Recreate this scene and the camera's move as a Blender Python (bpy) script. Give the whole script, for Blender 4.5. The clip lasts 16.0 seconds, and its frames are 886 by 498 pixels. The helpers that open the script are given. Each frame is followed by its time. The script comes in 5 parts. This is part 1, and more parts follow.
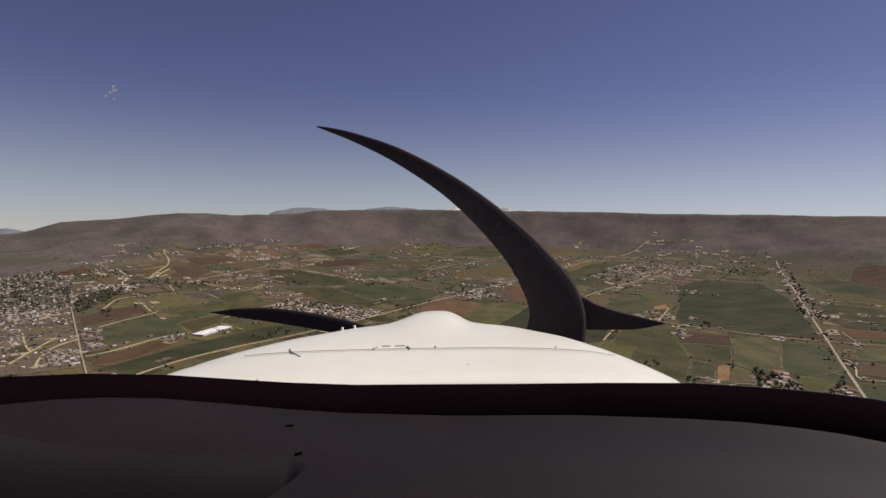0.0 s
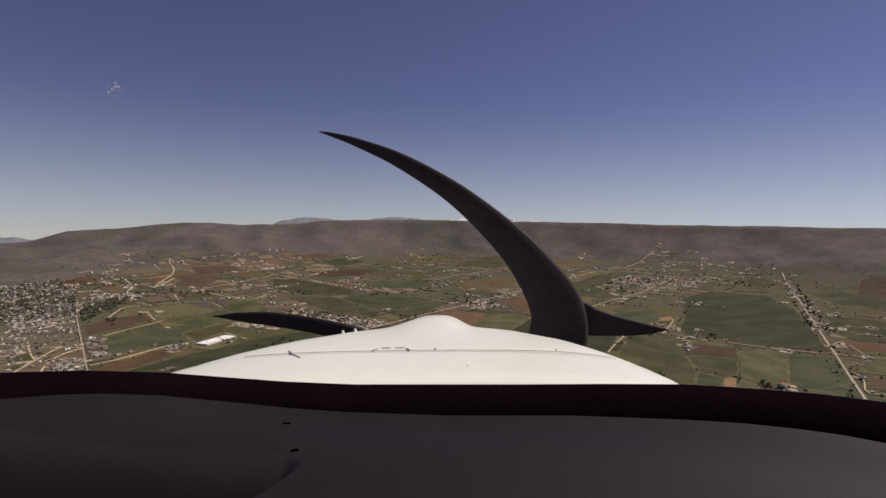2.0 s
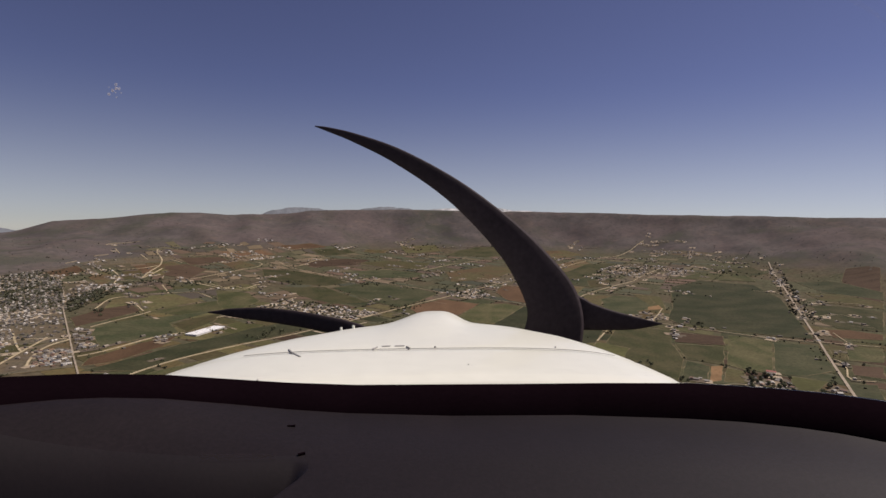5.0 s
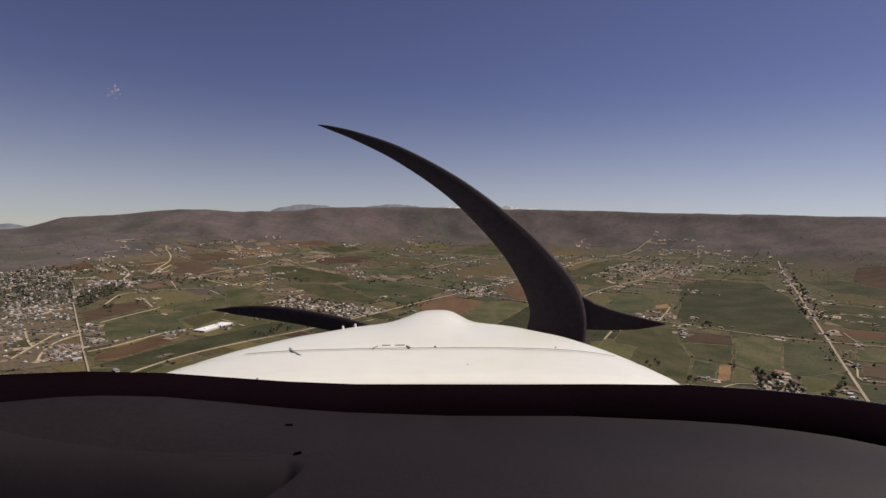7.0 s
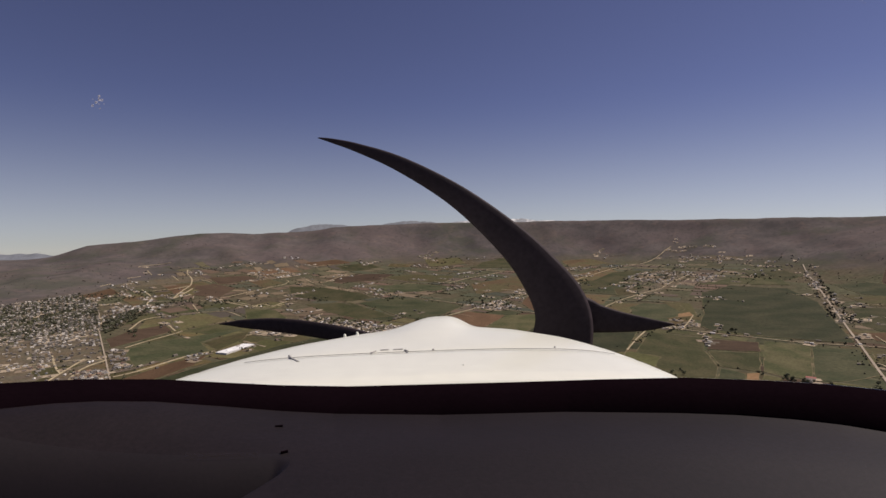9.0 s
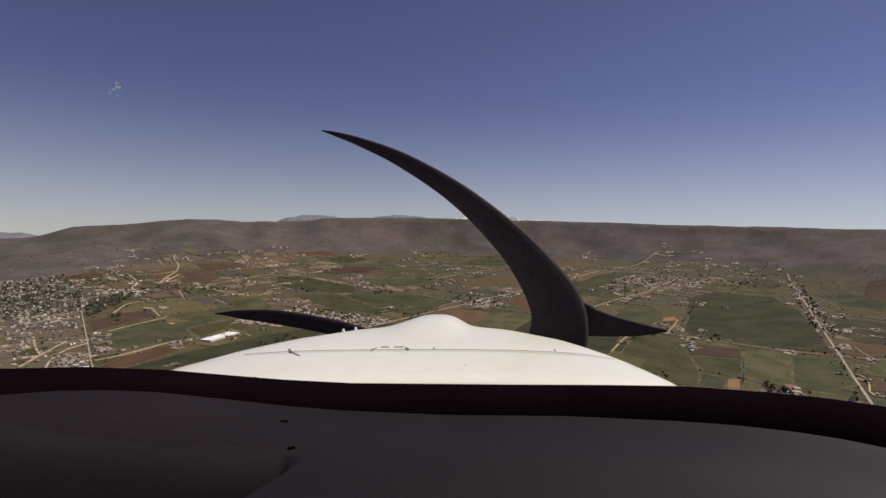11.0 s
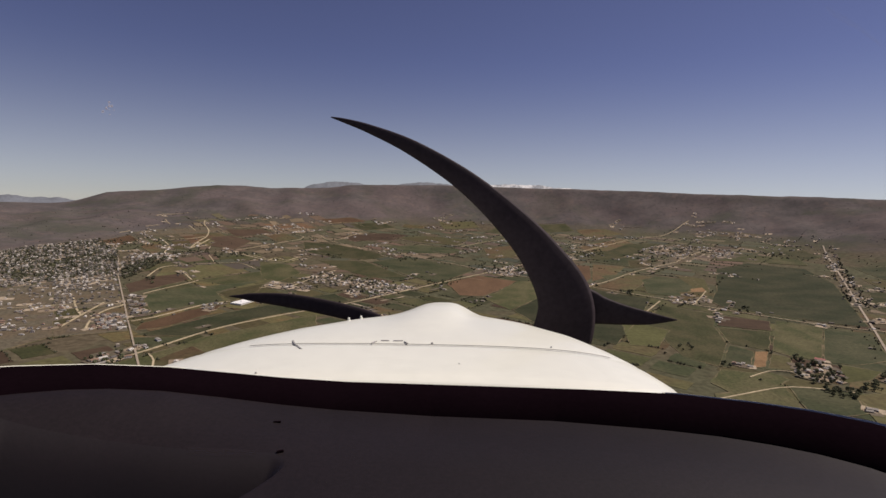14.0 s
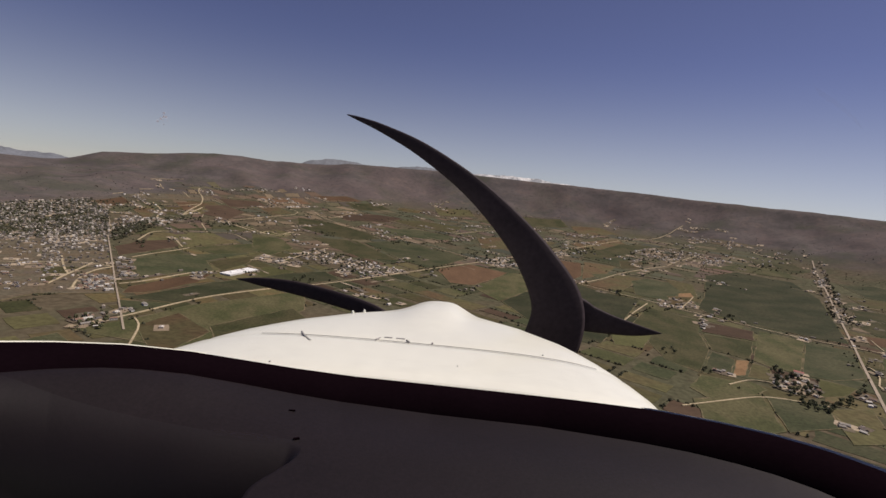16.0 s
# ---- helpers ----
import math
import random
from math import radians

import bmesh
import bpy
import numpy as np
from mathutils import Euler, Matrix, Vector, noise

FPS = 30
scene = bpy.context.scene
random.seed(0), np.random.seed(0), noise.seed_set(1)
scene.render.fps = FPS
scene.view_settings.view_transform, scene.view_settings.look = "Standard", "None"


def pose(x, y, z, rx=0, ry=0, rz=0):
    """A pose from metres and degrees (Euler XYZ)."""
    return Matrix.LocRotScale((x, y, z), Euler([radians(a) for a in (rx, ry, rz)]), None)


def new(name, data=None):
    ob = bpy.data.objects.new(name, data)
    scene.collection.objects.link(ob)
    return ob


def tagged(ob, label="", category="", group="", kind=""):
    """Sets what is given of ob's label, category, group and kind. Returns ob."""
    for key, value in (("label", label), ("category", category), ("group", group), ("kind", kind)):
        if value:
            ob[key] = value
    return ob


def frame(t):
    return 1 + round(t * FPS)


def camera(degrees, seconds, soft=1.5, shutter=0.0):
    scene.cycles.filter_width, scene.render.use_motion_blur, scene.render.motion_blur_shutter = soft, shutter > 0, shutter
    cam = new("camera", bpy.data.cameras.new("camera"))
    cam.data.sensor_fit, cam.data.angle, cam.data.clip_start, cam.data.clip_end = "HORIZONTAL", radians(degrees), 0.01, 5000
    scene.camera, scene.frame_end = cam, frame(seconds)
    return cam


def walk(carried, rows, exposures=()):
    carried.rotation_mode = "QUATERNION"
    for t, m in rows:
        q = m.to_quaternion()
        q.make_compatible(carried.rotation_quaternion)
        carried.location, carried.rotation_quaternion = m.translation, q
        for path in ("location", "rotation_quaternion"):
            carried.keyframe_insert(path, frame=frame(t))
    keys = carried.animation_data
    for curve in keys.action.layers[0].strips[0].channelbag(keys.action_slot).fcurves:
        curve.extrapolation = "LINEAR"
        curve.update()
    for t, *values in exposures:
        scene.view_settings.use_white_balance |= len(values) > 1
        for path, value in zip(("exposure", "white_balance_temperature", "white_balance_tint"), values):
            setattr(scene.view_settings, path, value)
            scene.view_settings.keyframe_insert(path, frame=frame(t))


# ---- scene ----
# ---- camera ----
cam = camera(80.02, 16.0, soft=1.5)
YAW0, PITCH0, ROLL0 = -1.6, -3.8, 1.5      # attitude of the aircraft as the camera's mount sees it
EYE = Vector((0, 0, 350))


def attitude(yaw, pitch, roll):
    return pose(0, 0, 0, 0, 0, -yaw) @ pose(0, 0, 0, 90 + pitch) @ pose(0, 0, 0, 0, 0, roll)


PLANE = Matrix.Translation(EYE) @ pose(0, 0, 0, 0, 0, -YAW0) @ pose(0, 0, 0, 0, -ROLL0, 0)
# seconds; yaw, pitch and roll; sway of the eye in its mount
walk(cam, [(t, Matrix.Translation(EYE + Vector((x, y, z))) @ attitude(a, b, c)) for t, a, b, c, x, y, z in (
    (0.0, -0.22, -3.59, 0.94, -0.031, 0.004, -0.006),
    (0.5, -0.39, -3.65, 1.46, -0.029, 0.003, -0.004),
    (1.0, -0.28, -3.57, 1.15, -0.030, 0.003, -0.006),
    (1.5, -0.34, -3.02, 1.11, -0.029, 0.003, -0.016),
    (2.0, -0.70, -2.48, 1.14, -0.021, 0.002, -0.026),
    (2.5, -1.18, -2.01, -0.70, -0.000, -0.001, -0.034),
    (3.0, -0.52, -1.92, -0.44, -0.018, -0.001, -0.036),
    (3.5, 0.44, -2.28, 1.01, -0.048, 0.003, -0.031),
    (4.0, 0.37, -3.06, 1.11, -0.046, 0.004, -0.016),
    (6.5, 0.23, -3.74, 1.29, -0.043, 0.004, -0.003),
    (7.0, -0.38, -3.83, 1.31, -0.029, 0.003, -0.001),
    (7.5, -1.48, -3.87, 1.36, -0.002, 0.001, 0.001),
    (8.0, -2.61, -3.17, 0.30, 0.030, 0.003, -0.013),
    (8.5, -2.83, -2.53, -0.30, 0.038, 0.002, -0.025),
    (9.0, -2.21, -2.20, -0.78, 0.025, 0.000, -0.031),
    (11.5, -1.20, -3.09, 1.98, -0.012, -0.003, -0.013),
    (12.0, -2.71, -3.87, 1.38, 0.028, -0.001, 0.002),
    (12.5, -3.95, -4.13, 2.15, 0.056, -0.012, 0.012),
    (13.0, -4.43, -4.91, 2.35, 0.067, -0.016, 0.029),
    (13.5, -4.20, -5.71, 2.31, 0.062, -0.015, 0.044),
    (14.0, -3.68, -6.25, 1.94, 0.050, -0.009, 0.053),
    (14.5, -3.28, -6.10, 2.61, 0.038, -0.015, 0.052),
    (15.0, -2.91, -5.51, 4.19, 0.023, -0.039, 0.048),
    (15.5, -2.64, -6.31, 5.30, 0.013, -0.060, 0.073),
    (16.0, -2.83, -7.66, 6.44, 0.016, -0.090, 0.114))],
     [(0, 0.0, 6900, 17), (16, 0.0, 6900, 17)])

# ---- light ----
SUN_AZ, SUN_EL = radians(70), radians(52)     # azimuth clockwise from +Y
world = bpy.data.worlds.new("world")
scene.world = world
world.use_nodes = True
sky = world.node_tree.nodes.new("ShaderNodeTexSky")
sky.sky_type, sky.sun_disc = "NISHITA", False
sky.sun_elevation, sky.sun_rotation = SUN_EL, SUN_AZ
sky.altitude, sky.air_density, sky.dust_density, sky.ozone_density = 4000, 1.0, 2.0, 2.4
aim = world.node_tree.nodes.new("ShaderNodeTexCoord")
raised = world.node_tree.nodes.new("ShaderNodeMapping")     # seen from height the pale haze lies below the skyline
raised.inputs["Location"].default_value = (0, 0, 0.028)
world.node_tree.links.new(aim.outputs["Generated"], raised.inputs[0])
world.node_tree.links.new(raised.outputs[0], sky.inputs[0])
back = world.node_tree.nodes["Background"]
back.inputs[1].default_value = 0.0645
deep = world.node_tree.nodes.new("ShaderNodeGamma")      # a clear, deep sky seen from height
deep.inputs[1].default_value = 1.02
world.node_tree.links.new(sky.outputs[0], deep.inputs[0])
hue = world.node_tree.nodes.new("ShaderNodeHueSaturation")
height = world.node_tree.nodes.new("ShaderNodeSeparateXYZ")
world.node_tree.links.new(aim.outputs["Generated"], height.inputs[0])
for slot, low, high in (("Hue", 0.509, 0.521), ("Saturation", 0.56, 0.96), ("Value", 0.99, 1.02)):     # dusty air greys the sky low down
    haze = world.node_tree.nodes.new("ShaderNodeMapRange")
    haze.interpolation_type = "SMOOTHSTEP"
    haze.inputs[1].default_value, haze.inputs[2].default_value = -0.03, 0.25
    haze.inputs[3].default_value, haze.inputs[4].default_value = low, high
    world.node_tree.links.new(height.outputs[2], haze.inputs[0])
    world.node_tree.links.new(haze.outputs[0], hue.inputs[slot])
world.node_tree.links.new(deep.outputs[0], hue.inputs["Color"])
world.node_tree.links.new(hue.outputs[0], back.inputs[0])
sun = new("sun", bpy.data.lights.new("sun", "SUN"))
sun.data.energy, sun.data.angle, sun.data.color = 4.35, radians(0.53), (1.0, 0.95, 0.87)
toward = Vector((math.sin(SUN_AZ) * math.cos(SUN_EL), math.cos(SUN_AZ) * math.cos(SUN_EL), math.sin(SUN_EL)))
sun.matrix_world = Matrix.Translation((0, 0, 900)) @ toward.to_track_quat("Z", "Y").to_matrix().to_4x4()


# ---- materials ----
def material(name, colour, rough=0.8, metal=0.0, vary=0.25, scale=1.0, fine=12.0, bump=0.0, random_by="", spread=0.0, second=None, coat=0.0, stretch=(1, 1, 1), spec=0.4):
    """Two scales of noise over a base colour, with an optional second colour in blotches and a random tone per object or island."""
    m = bpy.data.materials.new(name)
    m.use_nodes = True
    nt = m.node_tree
    bsdf = nt.nodes["Principled BSDF"]
    co = nt.nodes.new("ShaderNodeTexCoord")
    mp = nt.nodes.new("ShaderNodeMapping")
    mp.inputs["Scale"].default_value = stretch
    nt.links.new(co.outputs["Object"], mp.inputs[0])

    def noise_at(s, detail=5.0):
        n = nt.nodes.new("ShaderNodeTexNoise")
        n.inputs["Scale"].default_value, n.inputs["Detail"].default_value = s, detail
        nt.links.new(mp.outputs[0], n.inputs["Vector"])
        return n.outputs["Fac"]

    def mix(fac, a, b, kind="MIX"):
        x = nt.nodes.new("ShaderNodeMix")
        x.data_type, x.blend_type = "RGBA", kind
        for slot, value in ((0, fac), (6, a), (7, b)):
            if isinstance(value, (int, float)):
                x.inputs[slot].default_value = value
            elif isinstance(value, tuple):
                x.inputs[slot].default_value = (*value, 1)
            else:
                nt.links.new(value, x.inputs[slot])
        return x.outputs[2]

    def ramp(fac, lo, hi, a=0.0, b=1.0):
        r = nt.nodes.new("ShaderNodeMapRange")
        r.inputs[1].default_value, r.inputs[2].default_value = lo, hi
        r.inputs[3].default_value, r.inputs[4].default_value = a, b
        nt.links.new(fac, r.inputs[0])
        return r.outputs[0]

    big, small = noise_at(scale), noise_at(scale * fine)
    out = colour
    if second:
        out = mix(ramp(big, 0.40, 0.56), colour, second)
    for n, amount in ((big, vary), (small, vary * 1.2)):
        grey = nt.nodes.new("ShaderNodeCombineColor")
        level = ramp(n, 0.25, 0.75, 1 - amount, 1 + amount)
        for i in range(3):
            nt.links.new(level, grey.inputs[i])
        out = mix(1.0, out, grey.outputs[0], "MULTIPLY")
    if random_by:
        src = nt.nodes.new("ShaderNodeObjectInfo").outputs["Random"] if random_by == "object" else nt.nodes.new("ShaderNodeNewGeometry").outputs["Random Per Island"]
        hsv = nt.nodes.new("ShaderNodeHueSaturation")
        nt.links.new(ramp(src, 0, 1, 1 - spread, 1 + spread), hsv.inputs["Value"])
        if isinstance(out, tuple):
            hsv.inputs["Color"].default_value = (*out, 1)
        else:
            nt.links.new(out, hsv.inputs["Color"])
        out = hsv.outputs[0]
    nt.links.new(out, bsdf.inputs["Base Color"])
    bsdf.inputs["Roughness"].default_value, bsdf.inputs["Metallic"].default_value = rough, metal
    bsdf.inputs["Coat Weight"].default_value = coat
    bsdf.inputs["Specular IOR Level"].default_value = spec
    if bump:
        b = nt.nodes.new("ShaderNodeBump")
        b.inputs["Strength"].default_value, b.inputs["Distance"].default_value = bump, 0.02 / scale
        nt.links.new(small, b.inputs["Height"])
        nt.links.new(b.outputs[0], bsdf.inputs["Normal"])
    return m


def tinted(name, colours, rough=0.8, by="object"):
    """One of several plain colours per object or island, with faint dirt."""
    m = material(name, colours[0], rough, vary=0.12, scale=0.15, fine=8)
    nt = m.node_tree
    r = nt.nodes.new("ShaderNodeValToRGB")
    r.color_ramp.interpolation = "CONSTANT"
    while len(r.color_ramp.elements) < len(colours):
        r.color_ramp.elements.new(0.5)
    for i, c in enumerate(colours):
        r.color_ramp.elements[i].position = i / len(colours)
        r.color_ramp.elements[i].color = (*c, 1)
    src = nt.nodes.new("ShaderNodeObjectInfo").outputs["Random"] if by == "object" else nt.nodes.new("ShaderNodeNewGeometry").outputs["Random Per Island"]
    nt.links.new(src, r.inputs[0])
    first = [n for n in nt.nodes if n.type == "MIX"][0]
    nt.links.new(r.outputs[0], first.inputs[6])
    return m


TONE = {"random_by": "object", "spread": 0.28}
CROP = {
    "dark_green": material("dark_green_crop", (0.050, 0.057, 0.028), 0.9, vary=0.30, scale=0.008, fine=14, second=(0.058, 0.058, 0.031), stretch=(1, 1.6, 1), spec=0.1, **TONE),
    "green": material("green_crop", (0.062, 0.066, 0.029), 0.9, vary=0.30, scale=0.010, fine=14, second=(0.074, 0.068, 0.034), stretch=(1.4, 1, 1), spec=0.1, **TONE),
    "olive": material("olive_fallow", (0.105, 0.087, 0.044), 0.95, vary=0.25, scale=0.008, fine=10, second=(0.081, 0.075, 0.035), spec=0.1, **TONE),
    "olive_light": material("light_olive_fallow", (0.097, 0.097, 0.041), 0.95, vary=0.2, scale=0.008, fine=12, spec=0.1, **TONE),
    "plowed": material("plowed_earth", (0.076, 0.051, 0.034), 0.95, vary=0.22, scale=0.008, fine=16, stretch=(1, 4, 1), spec=0.1, **TONE),
    "brown": material("bare_brown_field", (0.116, 0.079, 0.044), 0.95, vary=0.25, scale=0.007, fine=12, second=(0.086, 0.074, 0.037), spec=0.1, **TONE),
    "red_brown": material("reddish_field", (0.119, 0.073, 0.043), 0.95, vary=0.2, scale=0.007, fine=14, stretch=(3, 1, 1), spec=0.1, **TONE),
    "tan": material("dry_grass_field", (0.136, 0.097, 0.046), 0.95, vary=0.25, scale=0.01, fine=10, second=(0.091, 0.079, 0.037), spec=0.1, **TONE),
    "town_dirt": material("town_dirt", (0.146, 0.113, 0.074), 0.95, vary=0.3, scale=0.012, fine=10, second=(0.106, 0.091, 0.063), spec=0.1),
    "orange": material("orange_earth_plot", (0.235, 0.145, 0.076), 0.95, vary=0.2, scale=0.02, fine=8, spec=0.1, **TONE),
}
CROP_LABEL = {"dark_green": "dark green irrigated crop field on flat valley floor", "green": "green crop field on flat valley floor", "olive": "olive fallow field with dry grass",
              "olive_light": "pale olive field of young growth", "plowed": "dark brown freshly plowed field", "brown": "bare brown field with dry patches", "red_brown": "reddish brown bare earth field",
              "tan": "dry tan grass field", "town_dirt": "bare dusty town ground", "orange": "small orange bare earth plot"}
DIRT = material("dirt_road", (0.40, 0.33, 0.215), 0.95, vary=0.25, scale=0.01, fine=10, spec=0.1)
YARD = tinted("dusty_yards", [(0.24, 0.185, 0.125), (0.13, 0.105, 0.07), (0.10, 0.085, 0.053), (0.36, 0.29, 0.205), (0.11, 0.085, 0.058)], 0.95, by="island")
VERGE = material("grass_verge", (0.19, 0.15, 0.09), 0.95, vary=0.3, scale=0.02, fine=10, second=(0.08, 0.08, 0.04), spec=0.1)
PAVED = material("pale_paved_road", (0.33, 0.275, 0.21), 0.9, vary=0.15, scale=0.01, fine=10, spec=0.15)
WALL = tinted("house_walls", [(0.50, 0.48, 0.44), (0.31, 0.265, 0.21), (0.39, 0.34, 0.275), (0.20, 0.175, 0.15), (0.66, 0.65, 0.62), (0.27, 0.21, 0.165)])
ROOF = tinted("house_roofs", [(0.30, 0.275, 0.245), (0.17, 0.14, 0.12), (0.50, 0.475, 0.43), (0.12, 0.113, 0.108), (0.22, 0.14, 0.10), (0.25, 0.23, 0.205)])
RED_ROOF = material("faded_red_roof", (0.36, 0.12, 0.10), 0.7, vary=0.2, scale=0.2, fine=8)
WALL_TOWN = tinted("town_walls", [(0.44, 0.395, 0.33), (0.66, 0.62, 0.55), (0.10, 0.092, 0.08), (0.20, 0.17, 0.14), (0.12, 0.11, 0.10), (0.27, 0.24, 0.20), (0.15, 0.135, 0.118), (0.34, 0.295, 0.24), (0.13, 0.12, 0.105), (0.23, 0.21, 0.19)], by="island")
PLOTS_FAR = tinted("far_plots", [(0.060, 0.064, 0.031), (0.115, 0.094, 0.050), (0.130, 0.082, 0.054), (0.046, 0.050, 0.029), (0.075, 0.073, 0.037), (0.165, 0.122, 0.076), (0.095, 0.066, 0.045), (0.066, 0.068, 0.034)], 0.95, by="island")
PLOTS_DRY = tinted("far_dry_plots", [(0.165, 0.124, 0.074), (0.105, 0.090, 0.046), (0.118, 0.078, 0.050), (0.20, 0.148, 0.090), (0.066, 0.066, 0.036), (0.085, 0.060, 0.044), (0.13, 0.092, 0.056), (0.072, 0.058, 0.042)], 0.95, by="island")
WALL_FAR = tinted("far_walls", [(0.66, 0.63, 0.58), (0.33, 0.285, 0.23), (0.16, 0.14, 0.115), (0.44, 0.39, 0.32), (0.12, 0.11, 0.095), (0.52, 0.48, 0.43), (0.21, 0.18, 0.145)], by="island")
BARK = material("bark", (0.09, 0.065, 0.045), 0.9, vary=0.3, scale=2)
LEAF = material("leaf_crown", (0.108, 0.112, 0.064), 0.9, vary=0.35, scale=0.4, fine=6, random_by="object", spread=0.35, spec=0.1)
LEAF_FAR = material("far_leaf", (0.064, 0.065, 0.041), 0.9, vary=0.35, scale=0.05, fine=6, random_by="island", spread=0.45, spec=0.1)
WHITE_PAINT = material("white_aircraft_paint", (0.82, 0.83, 0.735), 0.34, vary=0.025, scale=3, fine=8, coat=0.25)
BLACK_RIM = material("black_trim", (0.0056, 0.0028, 0.0043), 0.95, vary=0.1, scale=6, fine=20, spec=0.0)
PAD = material("charcoal_glareshield", (0.0102, 0.0068, 0.0083), 0.62, vary=0.20, scale=5, fine=30, bump=0.05, spec=0.22)
# darker copy of the glareshield colour; the hood's shade is put into it
PAD_SHADED = material("shaded_hood_vinyl", (0.0074, 0.0042, 0.0053), 0.60, vary=0.14, scale=5, fine=30, bump=0.05, spec=0.38)
BLADE = material("black_blade_paint", (0.036, 0.0275, 0.032), 0.70, vary=0.2, scale=4, fine=14, spec=0.12)
HINGE = material("dull_hinge_metal", (0.36, 0.35, 0.34), 0.5, vary=0.2, scale=10)
SEAM = material("seam_shadow", (0.21, 0.20, 0.19), 0.6, vary=0.3, scale=10)
# unseen lining, kept dark so little light bounces onto the hood
CABIN = material("cabin_lining", (0.11, 0.10, 0.10), 0.85, vary=0.1, scale=4)


# ---- helpers of this scene ----
def mesh_of(name, bm, mat, smooth=False):
    me = bpy.data.meshes.new(name)
    bm.to_mesh(me)
    bm.free()
    me.materials.append(mat)
    if smooth:
        me.polygons.foreach_set("use_smooth", [True] * len(me.polygons))
    return me


def part(name, bm, mat, parent, label="", smooth=False):
    ob = new(name, mesh_of(name, bm, mat, smooth))
    ob.parent = parent
    return tagged(ob, label)


def box(bm, cx, cy, cz, sx, sy, sz, turn=0.0):
    c, s = math.cos(turn), math.sin(turn)
    v = [bm.verts.new((cx + c * x * sx / 2 - s * y * sy / 2, cy + s * x * sx / 2 + c * y * sy / 2, cz + z * sz / 2)) for z in (-1, 1) for x, y in ((-1, -1), (1, -1), (1, 1), (-1, 1))]
    for f in ((3, 2, 1, 0), (4, 5, 6, 7), (0, 1, 5, 4), (1, 2, 6, 5), (2, 3, 7, 6), (3, 0, 4, 7)):
        bm.faces.new([v[i] for i in f])


def sheet(bm, rows):
    """Quads over a grid of points."""
    g = [[bm.verts.new(p) for p in row] for row in rows]
    for a, b in zip(g, g[1:]):
        for i in range(len(a) - 1):
            bm.faces.new((a[i], a[i + 1], b[i + 1], b[i]))
    return g


def smooth_step(x, lo=0.0, hi=1.0):
    x = np.clip((x - lo) / (hi - lo), 0, 1)
    return x * x * (3 - 2 * x)


# ---- land ----
STEP, HALF = 40.0, 4960.0
RIDGE_AT = 4550.0
BEARING = [-180, -75, -55, -40, -38.7, -36.2, -32, -26.9, -21.3, -16.9, -13.5, -8.8, -1.5, 26.5, 40, 70, 180]
CREST = [320, 300, 170, 175, 190, 262, 290, 335, 330, 343, 367, 387, 397, 392, 393, 380, 320]
FOOT_B = [-180, -60, -35, -20, -5, 20, 32, 38, 50, 180]
FOOT_R = [2400, 2300, 2700, 3100, 3600, 3700, 3300, 2700, 2300, 2400]


def land_height(x, y):
    r, b = math.hypot(x, y), math.degrees(math.atan2(x, y))
    valley = 108 * float(smooth_step(r, 1500, 4100))
    foot, crest = float(np.interp(b, FOOT_B, FOOT_R)), float(np.interp(b, BEARING, CREST))
    s = min(max((r - foot) / (RIDGE_AT - 110 - foot), 0), 1)
    s = s if s < 0.9 else 0.9 + 0.1 * math.sin((s - 0.9) * math.pi / 0.2)
    rough = noise.fractal(Vector((x / 700, y / 700, 3.1)), 1.0, 2.1, 5)
    spur = 0.45 - abs(noise.noise(Vector((x / 460 + 5, y / 620, 1.7)))) * 1.6 + 0.4 * (0.3 - abs(noise.noise(Vector((x / 170, y / 210, 6.4)))))
    gully = 0.32 - abs(noise.noise(Vector((b * 0.17 + rough * 0.4, r / 1900, 4.2)))) * 1.5      # runs down the slope
    z = valley + (crest - valley) * (s ** 1.7) + (rough * 60 + spur * 40 + gully * 85) * s * (1.06 - s) * 2 * float(smooth_step(s, 0.12, 0.5))
    if r > RIDGE_AT + 40:
        z = crest - (r - RIDGE_AT - 40) * 0.12
    return z + float(smooth_step(r, RIDGE_AT - 500, RIDGE_AT - 60)) * (3.5 * noise.noise(Vector((x / 110, y / 110, 0))) + 5.5 * noise.noise(Vector((x / 330, y / 330, 7))))


AXIS = np.arange(-HALF, HALF + 1, STEP)
HEIGHT = np.array([[land_height(x, y) for x in AXIS] for y in AXIS])


def ground_z(x, y):
    i, j = (x + HALF) / STEP, (y + HALF) / STEP
    a, b = min(int(i), len(AXIS) - 2), min(int(j), len(AXIS) - 2)
    u, v = i - a, j - b
    return float((HEIGHT[b, a] * (1 - u) + HEIGHT[b, a + 1] * u) * (1 - v) + (HEIGHT[b + 1, a] * (1 - u) + HEIGHT[b + 1, a + 1] * u) * v)


